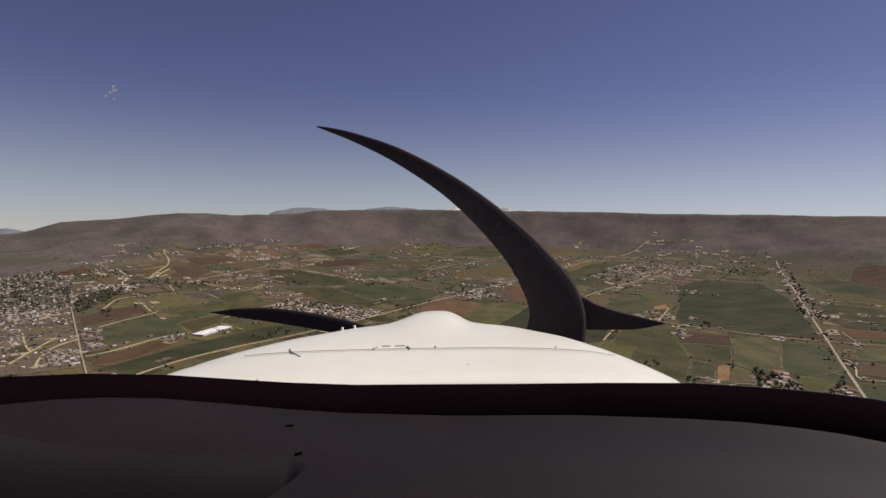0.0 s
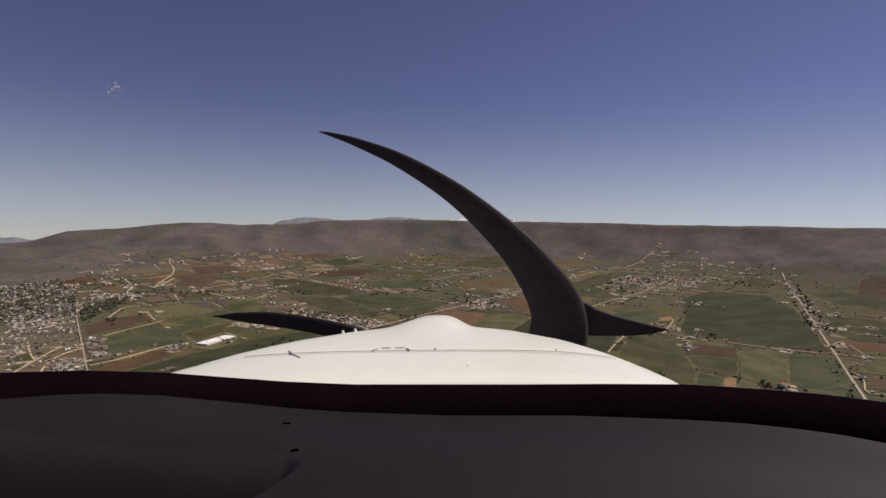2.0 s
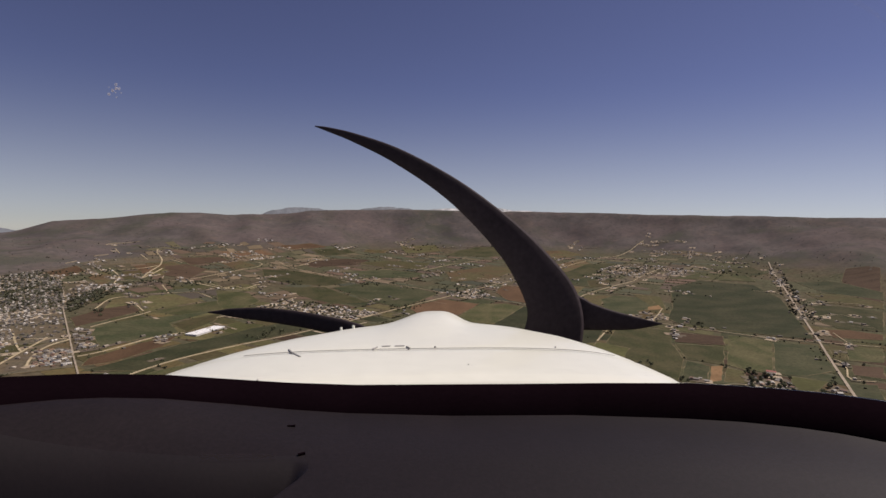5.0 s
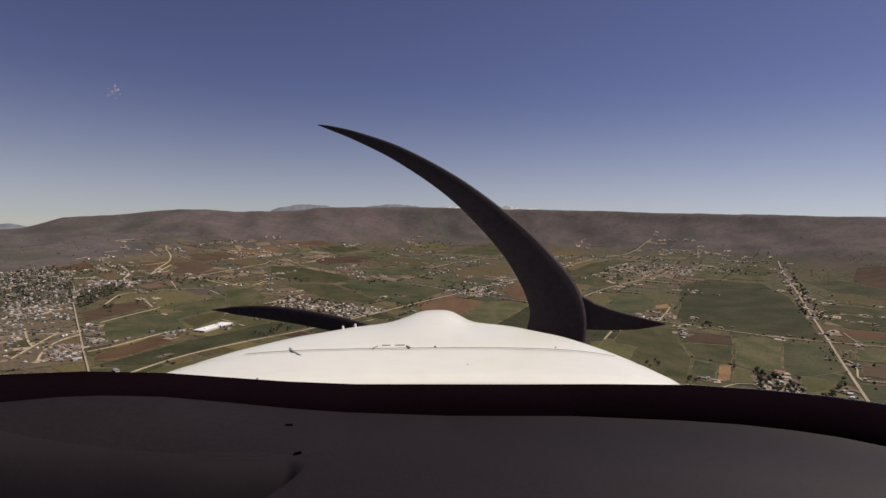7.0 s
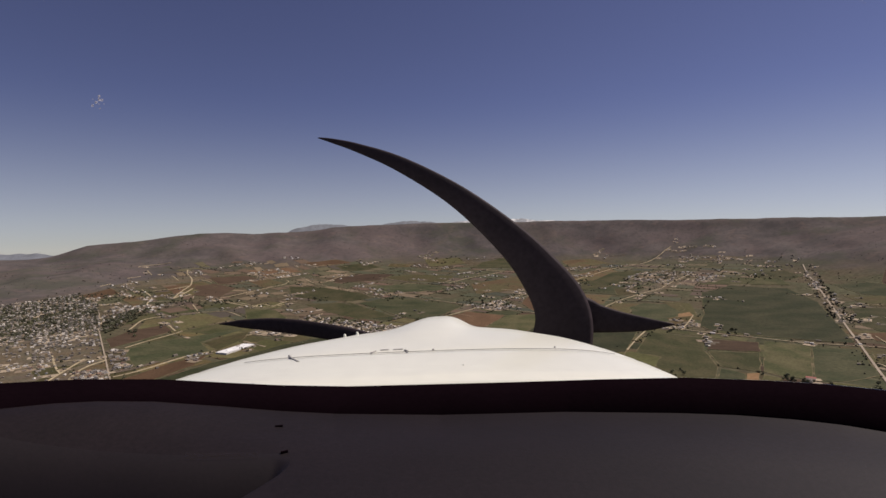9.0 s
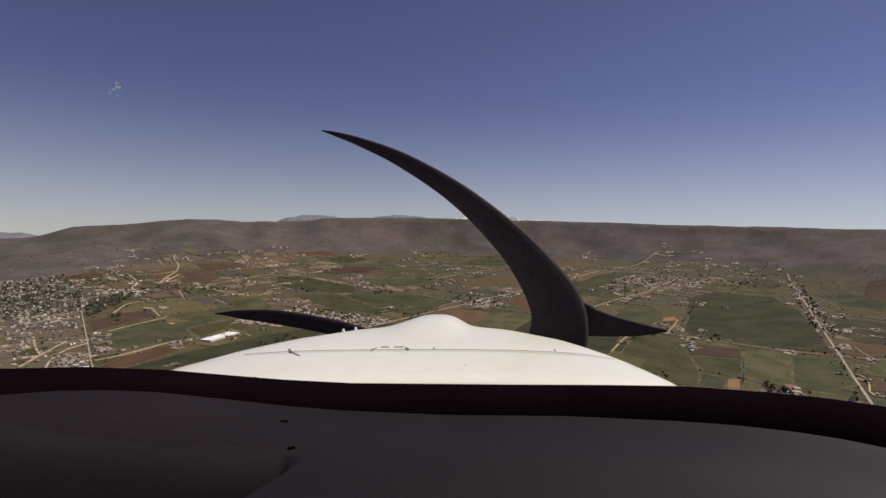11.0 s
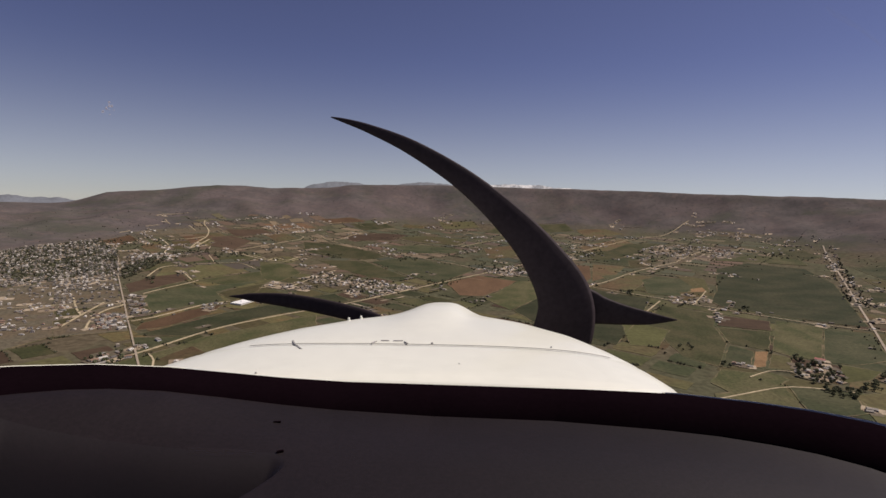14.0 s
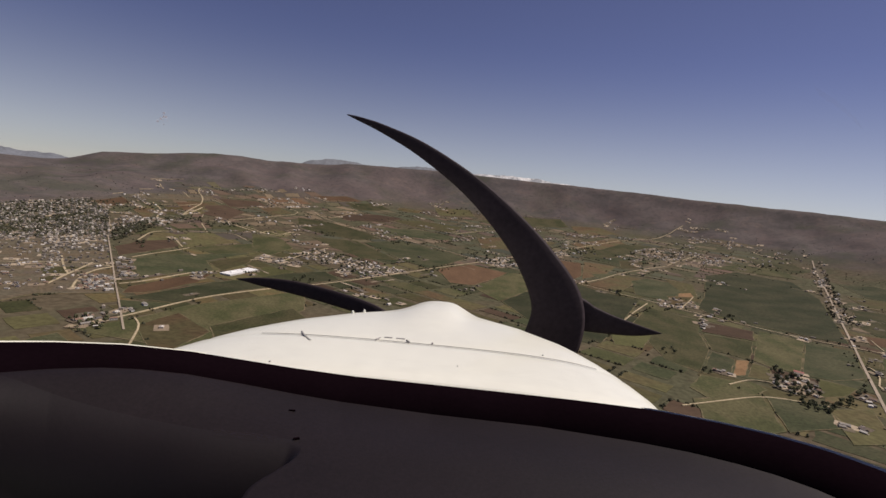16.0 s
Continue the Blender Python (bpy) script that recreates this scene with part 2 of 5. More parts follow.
def land_material():
    """Dry scrub: ochre earth and olive grass in the valley; brush, brown grass and bare scars in patches up the slopes."""
    m = material("scrub_land", (0.121, 0.098, 0.064), 0.95, vary=0.34, scale=0.004, fine=16, second=(0.075, 0.073, 0.044), spec=0.05)
    nt = m.node_tree
    bsdf = nt.nodes["Principled BSDF"]
    soil = bsdf.inputs["Base Color"].links[0].from_socket
    co = nt.nodes.new("ShaderNodeTexCoord")
    sep = nt.nodes.new("ShaderNodeSeparateXYZ")
    nt.links.new(co.outputs["Object"], sep.inputs[0])

    def noise_of(scale, detail, rough=0.6):
        n = nt.nodes.new("ShaderNodeTexNoise")
        n.inputs["Scale"].default_value, n.inputs["Detail"].default_value, n.inputs["Roughness"].default_value = scale, detail, rough
        nt.links.new(co.outputs["Object"], n.inputs["Vector"])
        return n.outputs["Fac"]

    def span(value, lo, hi, top=1.0):
        r = nt.nodes.new("ShaderNodeMapRange")
        r.inputs[1].default_value, r.inputs[2].default_value, r.inputs[4].default_value = lo, hi, top
        nt.links.new(value, r.inputs[0])
        return r.outputs[0]

    def blend(fac, a, b):
        x = nt.nodes.new("ShaderNodeMix")
        x.data_type = "RGBA"
        nt.links.new(fac, x.inputs[0])
        for slot, value in ((6, a), (7, b)):
            if isinstance(value, tuple):
                x.inputs[slot].default_value = (*value, 1)
            else:
                nt.links.new(value, x.inputs[slot])
        return x.outputs[2]

    # slope colours are lightened and greyed, with distant haze painted into them
    slope = blend(span(noise_of(0.0055, 9, 0.62), 0.38, 0.62), (0.084, 0.075, 0.072), (0.130, 0.111, 0.105))
    slope = blend(span(noise_of(0.0026, 6), 0.50, 0.60, 0.65), slope, (0.074, 0.077, 0.056))
    slope = blend(span(noise_of(0.0017, 5), 0.48, 0.58, 0.5), slope, (0.126, 0.096, 0.092))
    slope = blend(span(noise_of(0.013, 7, 0.7), 0.54, 0.68, 0.55), slope, (0.170, 0.125, 0.105))
    slope = blend(span(noise_of(0.034, 5, 0.7), 0.50, 0.62, 0.55), slope, (0.064, 0.061, 0.057))
    edge = nt.nodes.new("ShaderNodeMath")          # uneven upper edge of the farmland
    edge.operation = "MULTIPLY_ADD"
    edge.inputs[1].default_value = 70
    nt.links.new(noise_of(0.006, 5), edge.inputs[0])
    nt.links.new(sep.outputs[2], edge.inputs[2])
    west = nt.nodes.new("ShaderNodeMapRange")      # the scrub comes further down beyond the town
    west.inputs[1].default_value, west.inputs[2].default_value, west.inputs[4].default_value = -1450, -1900, 90
    nt.links.new(sep.outputs[0], west.inputs[0])
    total = nt.nodes.new("ShaderNodeMath")
    nt.links.new(edge.outputs[0], total.inputs[0])
    nt.links.new(west.outputs[0], total.inputs[1])
    nt.links.new(blend(span(total.outputs[0], 135, 195), soil, slope), bsdf.inputs["Base Color"])
    return m


LAND = land_material()
bm = bmesh.new()
sheet(bm, [[(x, y, HEIGHT[j, i]) for i, x in enumerate(AXIS)] for j, y in enumerate(AXIS)])
tagged(new("ground", mesh_of("ground", bm, LAND, True)), "dry valley floor rising to scrub covered brown hills", "ground", kind="structure")

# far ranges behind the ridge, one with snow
# the blue of distant haze is painted into this rock colour
FAR_ROCK = material("haze_tinted_rock", (0.16, 0.175, 0.20), 0.95, vary=0.15, scale=0.01, fine=8)
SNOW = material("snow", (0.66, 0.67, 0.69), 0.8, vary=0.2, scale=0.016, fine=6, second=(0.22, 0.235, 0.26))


def far_range(b0, b1, base, height, mat, label, seed, rough=0.35):
    bm = bmesh.new()
    rows = [[], [], []]
    n = 60
    for i in range(n + 1):
        k = i / n
        b = radians(b0 + (b1 - b0) * k)
        h = base + (height - base) * (math.sin(math.pi * k) ** 0.7) * (1 - rough + rough * (1 + noise.fractal(Vector((k * 7, seed, 0)), 0.7, 2.2, 5)))
        for row, r, z in zip(rows, (4780, 4860, 4920), (150, h, 100)):
            row.append((r * math.sin(b), r * math.cos(b), z))
    sheet(bm, rows)
    tagged(new("distant_mountains", mesh_of("distant_mountains", bm, mat, True)), label, "mountain", kind="structure")


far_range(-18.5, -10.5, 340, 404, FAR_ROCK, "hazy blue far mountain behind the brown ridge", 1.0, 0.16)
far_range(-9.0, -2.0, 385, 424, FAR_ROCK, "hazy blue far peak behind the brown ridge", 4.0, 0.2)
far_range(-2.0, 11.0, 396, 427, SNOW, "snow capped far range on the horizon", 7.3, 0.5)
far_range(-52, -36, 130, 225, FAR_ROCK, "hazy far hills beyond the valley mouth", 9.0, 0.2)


taken = []


def field(crop, *corners, plot=False):
    """A field as a thin draped slab; corners in order round it."""
    lift = 0.45 + len(taken) % 31 * 0.006 if plot else 0.70 + len(taken) % 41 * 0.02      # no two neighbours in one plane
    taken.append(list(corners))
    bm = bmesh.new()
    c = Vector((sum(p[0] for p in corners) / len(corners), sum(p[1] for p in corners) / len(corners)))
    n = len(corners)
    ring, prev = 10, None
    per = 12
    rim = []
    for i in range(n):
        a, b = Vector(corners[i]), Vector(corners[(i + 1) % n])
        for k in range(per):
            p = a.lerp(b, k / per)
            rim.append(p + (noise.noise(Vector((p.x / 40, p.y / 40, 1))) * 4) * (p - c).normalized())
    mid = bm.verts.new((c.x, c.y, ground_z(*c) + lift))
    rings = []
    for s in range(1, ring + 1):
        rings.append([bm.verts.new((*(c.lerp(p, s / ring)), ground_z(*c.lerp(p, s / ring)) + lift)) for p in rim])
    rings.append([bm.verts.new((p.x, p.y, ground_z(p.x, p.y) - 1.0)) for p in rim])
    m = len(rim)
    for i in range(m):
        bm.faces.new((mid, rings[0][i], rings[0][(i + 1) % m]))
        for a, b in zip(rings, rings[1:]):
            bm.faces.new((a[i], b[i], b[(i + 1) % m], a[(i + 1) % m]))
    bmesh.ops.recalc_face_normals(bm, faces=bm.faces)
    made = tagged(new("field", mesh_of("field", bm, CROP[crop], False)), CROP_LABEL[crop], "field", kind="structure")
    if not plot:
        bm = bmesh.new()
        loop = rim + rim[:1]
        rows = []
        for p in loop:
            wide = max(0.2, 2.6 + 3 * noise.noise(Vector((p.x / 60, p.y / 60, 8))))
            out = (p - c).normalized()
            rows.append([(q.x, q.y, ground_z(q.x, q.y) + h) for q, h in ((p - out * 0.5, 0.0), (p - out * 0.4, lift + 0.03), (p + out * wide, lift + 0.03), (p + out * (wide + 0.3), 0.0))])
        sheet(bm, rows)
        bmesh.ops.recalc_face_normals(bm, faces=bm.faces)
        part("verge", bm, VERGE, made)
    return made


ROAD_LABEL = {"main_street": "straight pale main street of the town", "street": "pale dirt street between plots", "country_road": "tan country road between fields",
              "lane": "narrow tan farm lane", "highway": "long straight pale road across the valley", "track": "light dirt track over dry ground", "town_street": "narrow dusty side street of the town"}


road_lines = []


def road(kind, width, *points):
    pts = []
    for a, b in zip(points, points[1:]):
        a, b = Vector(a), Vector(b)
        n = max(2, int((b - a).length / 30))
        pts += [a.lerp(b, k / n) for k in range(n)]
    pts.append(Vector(points[-1]))
    for _ in range(2):
        pts = [pts[0]] + [(p + q * 2 + r) / 4 for p, q, r in zip(pts, pts[1:], pts[2:])] + [pts[-1]]
    road_lines.append((kind, width, pts))
    rows = []
    for i, p in enumerate(pts):
        d = (pts[min(i + 1, len(pts) - 1)] - pts[max(i - 1, 0)]).normalized()
        side = Vector((d.y, -d.x)) * width * (0.5 + 0.12 * noise.noise(Vector((p.x / 25, p.y / 25, 5))))
        rows.append([(p.x - side.x, p.y - side.y, ground_z(*p) + 0.3), (p.x - side.x * 0.97, p.y - side.y * 0.97, ground_z(*p) + 1.9 + 0.05 * (len(road_lines) % 9)), (p.x + side.x * 0.97, p.y + side.y * 0.97, ground_z(*p) + 1.9 + 0.05 * (len(road_lines) % 9)), (p.x + side.x, p.y + side.y, ground_z(*p) + 0.3)])
    bm = bmesh.new()
    sheet(bm, rows)
    bmesh.ops.recalc_face_normals(bm, faces=bm.faces)
    return tagged(new("road", mesh_of("road", bm, PAVED if kind in ("main_street", "highway") else VERGE if kind == "town_street" or width < 2.5 else DIRT)), ROAD_LABEL[kind], "road", kind="structure")


# ---- buildings and trees ----
dice = random.Random(11)


def inside(x, y, poly):
    hit = False
    for (x1, y1), (x2, y2) in zip(poly, poly[1:] + poly[:1]):
        if (y1 > y) != (y2 > y) and x < (x2 - x1) * (y - y1) / (y2 - y1) + x1:
            hit = not hit
    return hit


def spots(poly, count, cell=0.0, axis=0.55):
    """Random places inside a polygon; with a cell they fall into rows along streets."""
    poly = list(poly)
    xs, ys = [p[0] for p in poly], [p[1] for p in poly]
    got, tries = [], 0
    c, s = math.cos(axis), math.sin(axis)
    while len(got) < count and tries < count * 60:
        tries += 1
        x, y = dice.uniform(min(xs), max(xs)), dice.uniform(min(ys), max(ys))
        if cell:
            a, b = x * c + y * s, -x * s + y * c
            a = round(a / cell) * cell + dice.uniform(-6, 6)
            b = round(b / (cell * 2.2)) * cell * 2.2 + dice.choice((-0.62, 0.62)) * cell + dice.uniform(-5, 5)
            x, y = a * c - b * s, a * s + b * c
        if inside(x, y, poly):
            got.append((x, y))
    return got


def house_kit(sx, sy, h, pitch, lean_to, cover=ROOF):
    """Meshes of one type of house: walls with a lean-to, roof, door and windows."""
    bm = bmesh.new()
    box(bm, 0, 0, h / 2 - 0.5, sx, sy, h + 1)
    if lean_to:
        box(bm, sx * 0.62, -sy * 0.1, h * 0.35 - 0.5, sx * 0.3, sy * 0.6, h * 0.7 + 1)
    wall = mesh_of("wall", bm, WALL)
    bm = bmesh.new()
    o = 0.5
    if pitch:
        a = [bm.verts.new(p) for p in ((-sx / 2 - o, -sy / 2 - o, h), (sx / 2 + o, -sy / 2 - o, h), (sx / 2 + o, sy / 2 + o, h), (-sx / 2 - o, sy / 2 + o, h), (-sx / 2 - o, 0, h + pitch), (sx / 2 + o, 0, h + pitch))]
        for f in ((0, 1, 5, 4), (2, 3, 4, 5), (0, 4, 3), (1, 2, 5), (3, 2, 1, 0)):
            bm.faces.new([a[i] for i in f])
    else:
        box(bm, 0, 0, h + 0.15, sx + 0.5, sy + 0.5, 0.3)
        box(bm, sx * 0.2, sy * 0.2, h + 0.9, 1.6, 1.6, 1.2)
    roof = mesh_of("roof", bm, cover)
    bm = bmesh.new()
    box(bm, 0, -sy / 2 - 0.04, 1.05, 1.1, 0.1, 2.1)
    door = mesh_of("door", bm, BARK)
    bm = bmesh.new()
    box(bm, 0, 0, 0, 1.5, 0.1, 1.2)
    pane = mesh_of("window", bm, BLACK_RIM)
    return wall, roof, door, pane, sx, sy, h


KITS = [house_kit(11, 8, 3.2, 1.8, True), house_kit(9, 7, 3.0, 0, False), house_kit(14, 9, 3.4, 2.2, False), house_kit(8, 8, 5.8, 0, True), house_kit(18, 9, 4.0, 1.6, False), house_kit(20, 11, 3.6, 2.4, False, RED_ROOF)]
HOUSE_LABEL = ["small gabled house with a lean-to on a dusty plot", "small flat roofed block house on a dusty plot", "gabled ranch house on a dusty plot", "two storey flat roofed block house", "long low gabled farm shed", "long farm house with a faded red roof among trees"]
house_sites, far_boxes, town_boxes, yards = [], [], [], []


def house(x, y, turn, size, k=None):
    k = dice.choices(range(5), (4, 4, 3, 2, 1))[0] if k is None else k
    wall, roof, door, pane, sx, sy, h = KITS[k]
    e = tagged(new("house"), HOUSE_LABEL[k], "house", "valley houses")
    e.matrix_world = pose(x, y, ground_z(x, y) + 0.4, 0, 0, math.degrees(turn)) @ Matrix.Diagonal((size, size, min(1, size + 0.2), 1))
    new("wall", wall).parent = e
    new("roof", roof).parent = e
    new("door", door).parent = e
    for wx in (-0.3, 0.3):
        w = new("window", pane)
        w.parent = e
        w.location = (wx * sx, -sy / 2 - 0.03, 1.7)


def settlement(count, *poly):
    town = count > 200
    places = spots(poly, count, 17 if town else 0, 0.657)
    if town:
        places = [p for p in places if noise.noise(Vector((p[0] / 90, p[1] / 90, 2))) > (-0.22 if math.hypot(*p) > 2000 else -0.04) or dice.random() < 0.25]
    if not town and sum(math.hypot(*p) for p in poly) / len(poly) > 2200:
        rows = spots(poly, max(2, count // 7))
        places = []
        for x, y in rows:
            a = -0.61 + dice.choice((0, math.pi / 2))
            places += [(x + math.cos(a) * k * 19 + dice.uniform(-9, 9), y + math.sin(a) * k * 19 + dice.uniform(-9, 9)) for k in range(dice.randint(4, 11))]
        places = [p for p in places if inside(*p, list(poly)) or dice.random() < 0.25]
    for x, y in places:
        turn = (0.657 if town else -0.61) + dice.choice((0, math.pi / 2)) + dice.gauss(0, 0.05 if town else 0.25)
        if dice.random() < (0.15 if town else 0.55 if math.hypot(x, y) < 1800 else 1.0):
            yards.append((x + dice.uniform(-8, 8), y + dice.uniform(-8, 8), turn, dice.uniform(9, 22), dice.uniform(7, 16)))
        house_sites.append((x, y, turn, town))


def tree_kit(seed):
    d = random.Random(seed)
    bm = bmesh.new()
    bmesh.ops.create_cone(bm, cap_ends=True, segments=8, radius1=0.32, radius2=0.14, depth=4.4, matrix=Matrix.Translation((0, 0, 1.7)))
    for k in range(4):
        a = k * 1.6 + d.random()
        bmesh.ops.create_cone(bm, cap_ends=True, segments=6, radius1=0.13, radius2=0.05, depth=2.6, matrix=Matrix.Translation((0.7 * math.cos(a), 0.7 * math.sin(a), 4.0)) @ pose(0, 0, 0, 35 * math.sin(-a), 35 * math.cos(a), 0))
    trunk = mesh_of("trunk", bm, BARK)
    bm = bmesh.new()
    for k in range(46):
        a, r, z = d.uniform(0, 6.28), d.uniform(0.2, 1) ** 0.6 * 3.0, d.uniform(-1, 1)
        r *= math.sqrt(max(1 - z * z * 0.8, 0.1))
        s = d.uniform(0.55, 1.15)
        m = Matrix.Translation((r * math.cos(a), r * math.sin(a), 5.4 + z * 2.3)) @ pose(0, 0, 0, d.uniform(0, 90), d.uniform(0, 90), 0) @ Matrix.Diagonal((s, s * d.uniform(0.7, 1.2), s * 0.8, 1))
        bmesh.ops.create_icosphere(bm, subdivisions=1, radius=1.0, matrix=m)
    for v in bm.verts:
        v.co += Vector((d.gauss(0, 0.12), d.gauss(0, 0.12), d.gauss(0, 0.12)))
    return trunk, mesh_of("crown", bm, LEAF)


TREES = [tree_kit(s) for s in (3, 5, 8)]
tree_sites, far_crowns = [], []


def tree(x, y):
    trunk, crown = dice.choice(TREES)
    e = tagged(new("tree"), "dark green broadleaf tree among farm plots", "tree", "valley trees")
    s = dice.uniform(0.7, 1.4)
    e.matrix_world = pose(x, y, ground_z(x, y), 0, 0, dice.uniform(0, 360)) @ Matrix.Diagonal((s, s, s * dice.uniform(0.85, 1.2), 1))
    new("trunk", trunk).parent = e
    new("crown", crown).parent = e


def grove(count, *poly):
    tree_sites.extend(spots(poly, count))


# valley roads, fields, settlements and groves
road('highway', 6.2, (1892, 3013), (1581, 2401), (1305, 1876), (1105, 1502), (937, 1202), (820, 995), (715, 809))
road('country_road', 4.8, (-711, 2725), (-552, 2599), (-341, 2489), (-173, 2393), (-17, 2274), (148, 2164), (266, 2079), (426, 1989), (539, 1894), (617, 1849), (680, 1780), (767, 1715), (833, 1661), (899, 1617), (957, 1568), (1020, 1535), (1105, 1502), (1173, 1477), (1239, 1451))
road('country_road', 4.8, (-719, 903), (-674, 1018), (-644, 1145), (-613, 1234), (-569, 1304), (-509, 1396), (-453, 1458), (-370, 1578), (-258, 1750), (-90, 2004), (31, 2157), (186, 2365), (473, 2702), (926, 3290), (1465, 3784))
road('country_road', 4.4, (426, 1989), (531, 2108), (660, 2285), (827, 2454), (931, 2538), (1063, 2727), (1272, 2989))
road('lane', 4, (457, 1493), (528, 1632), (620, 1788))
road('lane', 4, (711, 1747), (786, 1868), (845, 1971))
road('lane', 3, (556, 1062), (596, 1093), (629, 1117), (676, 1108))
road('lane', 4, (1017, 1332), (1026, 1312), (982, 1234), (912, 1154), (974, 1145))
road('lane', 3, (1346, 1838), (1435, 1866), (1446, 1804))
road('lane', 3, (1455, 2069), (1571, 2047), (1631, 1999))
road('lane', 3, (1184, 1501), (1207, 1564), (1225, 1611))
road('lane', 3, (1387, 2312), (1442, 2281), (1462, 2217))
road('main_street', 4, (-1428, 2003), (-1254, 1754), (-1093, 1542), (-979, 1392), (-862, 1236), (-787, 1138), (-627, 926))
road('street', 5.5, (-854, 1236), (-834, 1263), (-812, 1318), (-798, 1395), (-772, 1461), (-726, 1499))
road('lane', 3, (-1017, 1531), (-1008, 1598), (-974, 1706), (-965, 1759))
road('track', 4, (-1154, 1763), (-1212, 1934), (-1146, 2011), (-1048, 2076), (-975, 2113), (-866, 2008))
road('track', 5.5, (-1103, 1894), (-987, 1756))
road('track', 4.5, (-1168, 2221), (-1059, 2062))
road('track', 5.5, (-1576, 2517), (-1472, 2413), (-1402, 2314), (-1372, 2212), (-1262, 2089))
road('country_road', 4, (-1369, 2267), (-1200, 2281), (-1118, 2369), (-1071, 2501), (-1019, 2645), (-953, 2788), (-968, 2906), (-1076, 2962), (-1200, 3017), (-1270, 3030))
road('track', 6.5, (-1626, 3048), (-1570, 2931), (-1480, 2819), (-1417, 2682), (-1387, 2535), (-1326, 2348))
road('track', 5.5, (-1474, 2807), (-1425, 2819), (-1353, 2776))
road('track', 5.5, (-1405, 2950), (-1324, 3020), (-1278, 3026))
road('track', 4.5, (-1829, 2983), (-1730, 2861))
road('track', 4.5, (-1925, 3045), (-1921, 3203), (-1845, 3264))
road('track', 5.5, (-1523, 2497), (-1443, 2577), (-1422, 2664))
road('track', 4.5, (-1617, 2858), (-1526, 2764))
road('track', 6.5, (-1321, 2335), (-1337, 2452), (-1370, 2607))
road('track', 4.5, (-1778, 2716), (-1759, 2804))
road('track', 4.5, (-1791, 2525), (-1782, 2593))
road('street', 5, (-1147, 1339), (-1101, 1373), (-1048, 1403), (-979, 1392))
road('street', 5, (-906, 1149), (-953, 1220), (-995, 1332), (-979, 1392))
road('street', 5, (-975, 1159), (-1009, 1266), (-1048, 1403))
road('street', 5, (-1163, 1433), (-1060, 1315), (-1009, 1266))
road('street', 5, (-1532, 2157), (-1503, 2218))
road('track', 4.5, (-1043, 2288), (-923, 2208), (-816, 2177), (-777, 2272))
road('track', 4.5, (-1151, 2333), (-992, 2285), (-869, 2193))
road('lane', 4, (-643, 1714), (-614, 1852), (-593, 1984), (-564, 2075))
road('lane', 4, (-711, 2725), (-811, 2818), (-901, 2964))
road('lane', 3.5, (-396, 2497), (-269, 2573), (-74, 2546))
road('lane', 4, (9, 3763), (254, 3819), (634, 3894))
road('lane', 4, (-83, 2829), (41, 3018), (252, 3240))
road('lane', 3.5, (219, 2449), (294, 2410), (505, 2429))
road('lane', 3.5, (602, 2297), (717, 2272), (873, 2232))
road('lane', 3.5, (1029, 3810), (1144, 3785))
road('lane', 3.5, (1289, 3317), (1451, 3366), (1666, 3366))
road('track', 4.5, (1676, 3244), (1689, 3137))
road('track', 4.5, (-511, 3582), (-361, 3623))
road('track', 4.5, (-264, 3915), (-210, 3922))
road('lane', 3.5, (-968, 3366), (-853, 3485), (-746, 3425))
road('lane', 3.5, (-763, 2866), (-707, 3167))
field('dark_green', (-1007, 1518), (-977, 1617), (-852, 1723), (-801, 1819), (-767, 1796), (-830, 1613), (-745, 1504), (-812, 1419), (-849, 1321), (-934, 1421))
field('plowed', (-1145, 1632), (-1142, 1765), (-1100, 1875), (-1002, 1762), (-1034, 1625), (-1060, 1533))
field('olive', (-1187, 1908), (-1145, 1990), (-1037, 2055), (-935, 2085), (-853, 1989), (-927, 1876), (-989, 1773), (-1102, 1915), (-1129, 1776))
field('green', (-1221, 1833), (-1265, 2100), (-1145, 2175), (-979, 2315), (-932, 2231), (-1027, 2127), (-1157, 2031), (-1221, 1942))
field('green', (-974, 1758), (-909, 1859), (-835, 1971), (-757, 1834), (-856, 1731))
field('olive', (-813, 1599), (-781, 1698), (-735, 1764), (-709, 1658), (-725, 1513))
field('olive_light', (-652, 1556), (-637, 1649), (-540, 1626), (-571, 1477))
field('red_brown', (-794, 1164), (-818, 1223), (-785, 1372), (-730, 1458), (-712, 1347), (-736, 1237), (-759, 1188))
field('dark_green', (-769, 1126), (-727, 1223), (-678, 1367), (-612, 1461), (-558, 1579), (-458, 1682), (-390, 1592), (-461, 1485), (-576, 1321), (-635, 1199), (-648, 1141))
field('dark_green', (-658, 970), (-762, 1106), (-653, 1128), (-680, 1028))
field('green', (-703, 896), (-652, 1002), (-613, 1134), (-435, 1400), (-377, 1213), (-461, 867))
field('green', (-914, 2160), (-777, 2136), (-682, 1993), (-700, 1813), (-786, 1878))
field('olive', (-923, 2208), (-870, 2322), (-777, 2272), (-789, 2170))
field('green', (-915, 2721), (-716, 2689), (-540, 2568), (-391, 2468), (-497, 2342), (-654, 2359), (-810, 2447))
field('dark_green', (-462, 2293), (-335, 2446), (-171, 2366), (-4, 2238), (-91, 2036), (-150, 1948), (-257, 2043))
field('green', (-688, 2261), (-504, 2314), (-278, 2030), (-398, 1976), (-565, 2120))
field('dark_green', (-491, 2726), (-296, 2824), (-80, 2740), (-132, 2603), (-405, 2556))
field('olive', (-482, 3041), (-297, 3160), (-58, 3095), (-84, 2866), (-304, 2900))
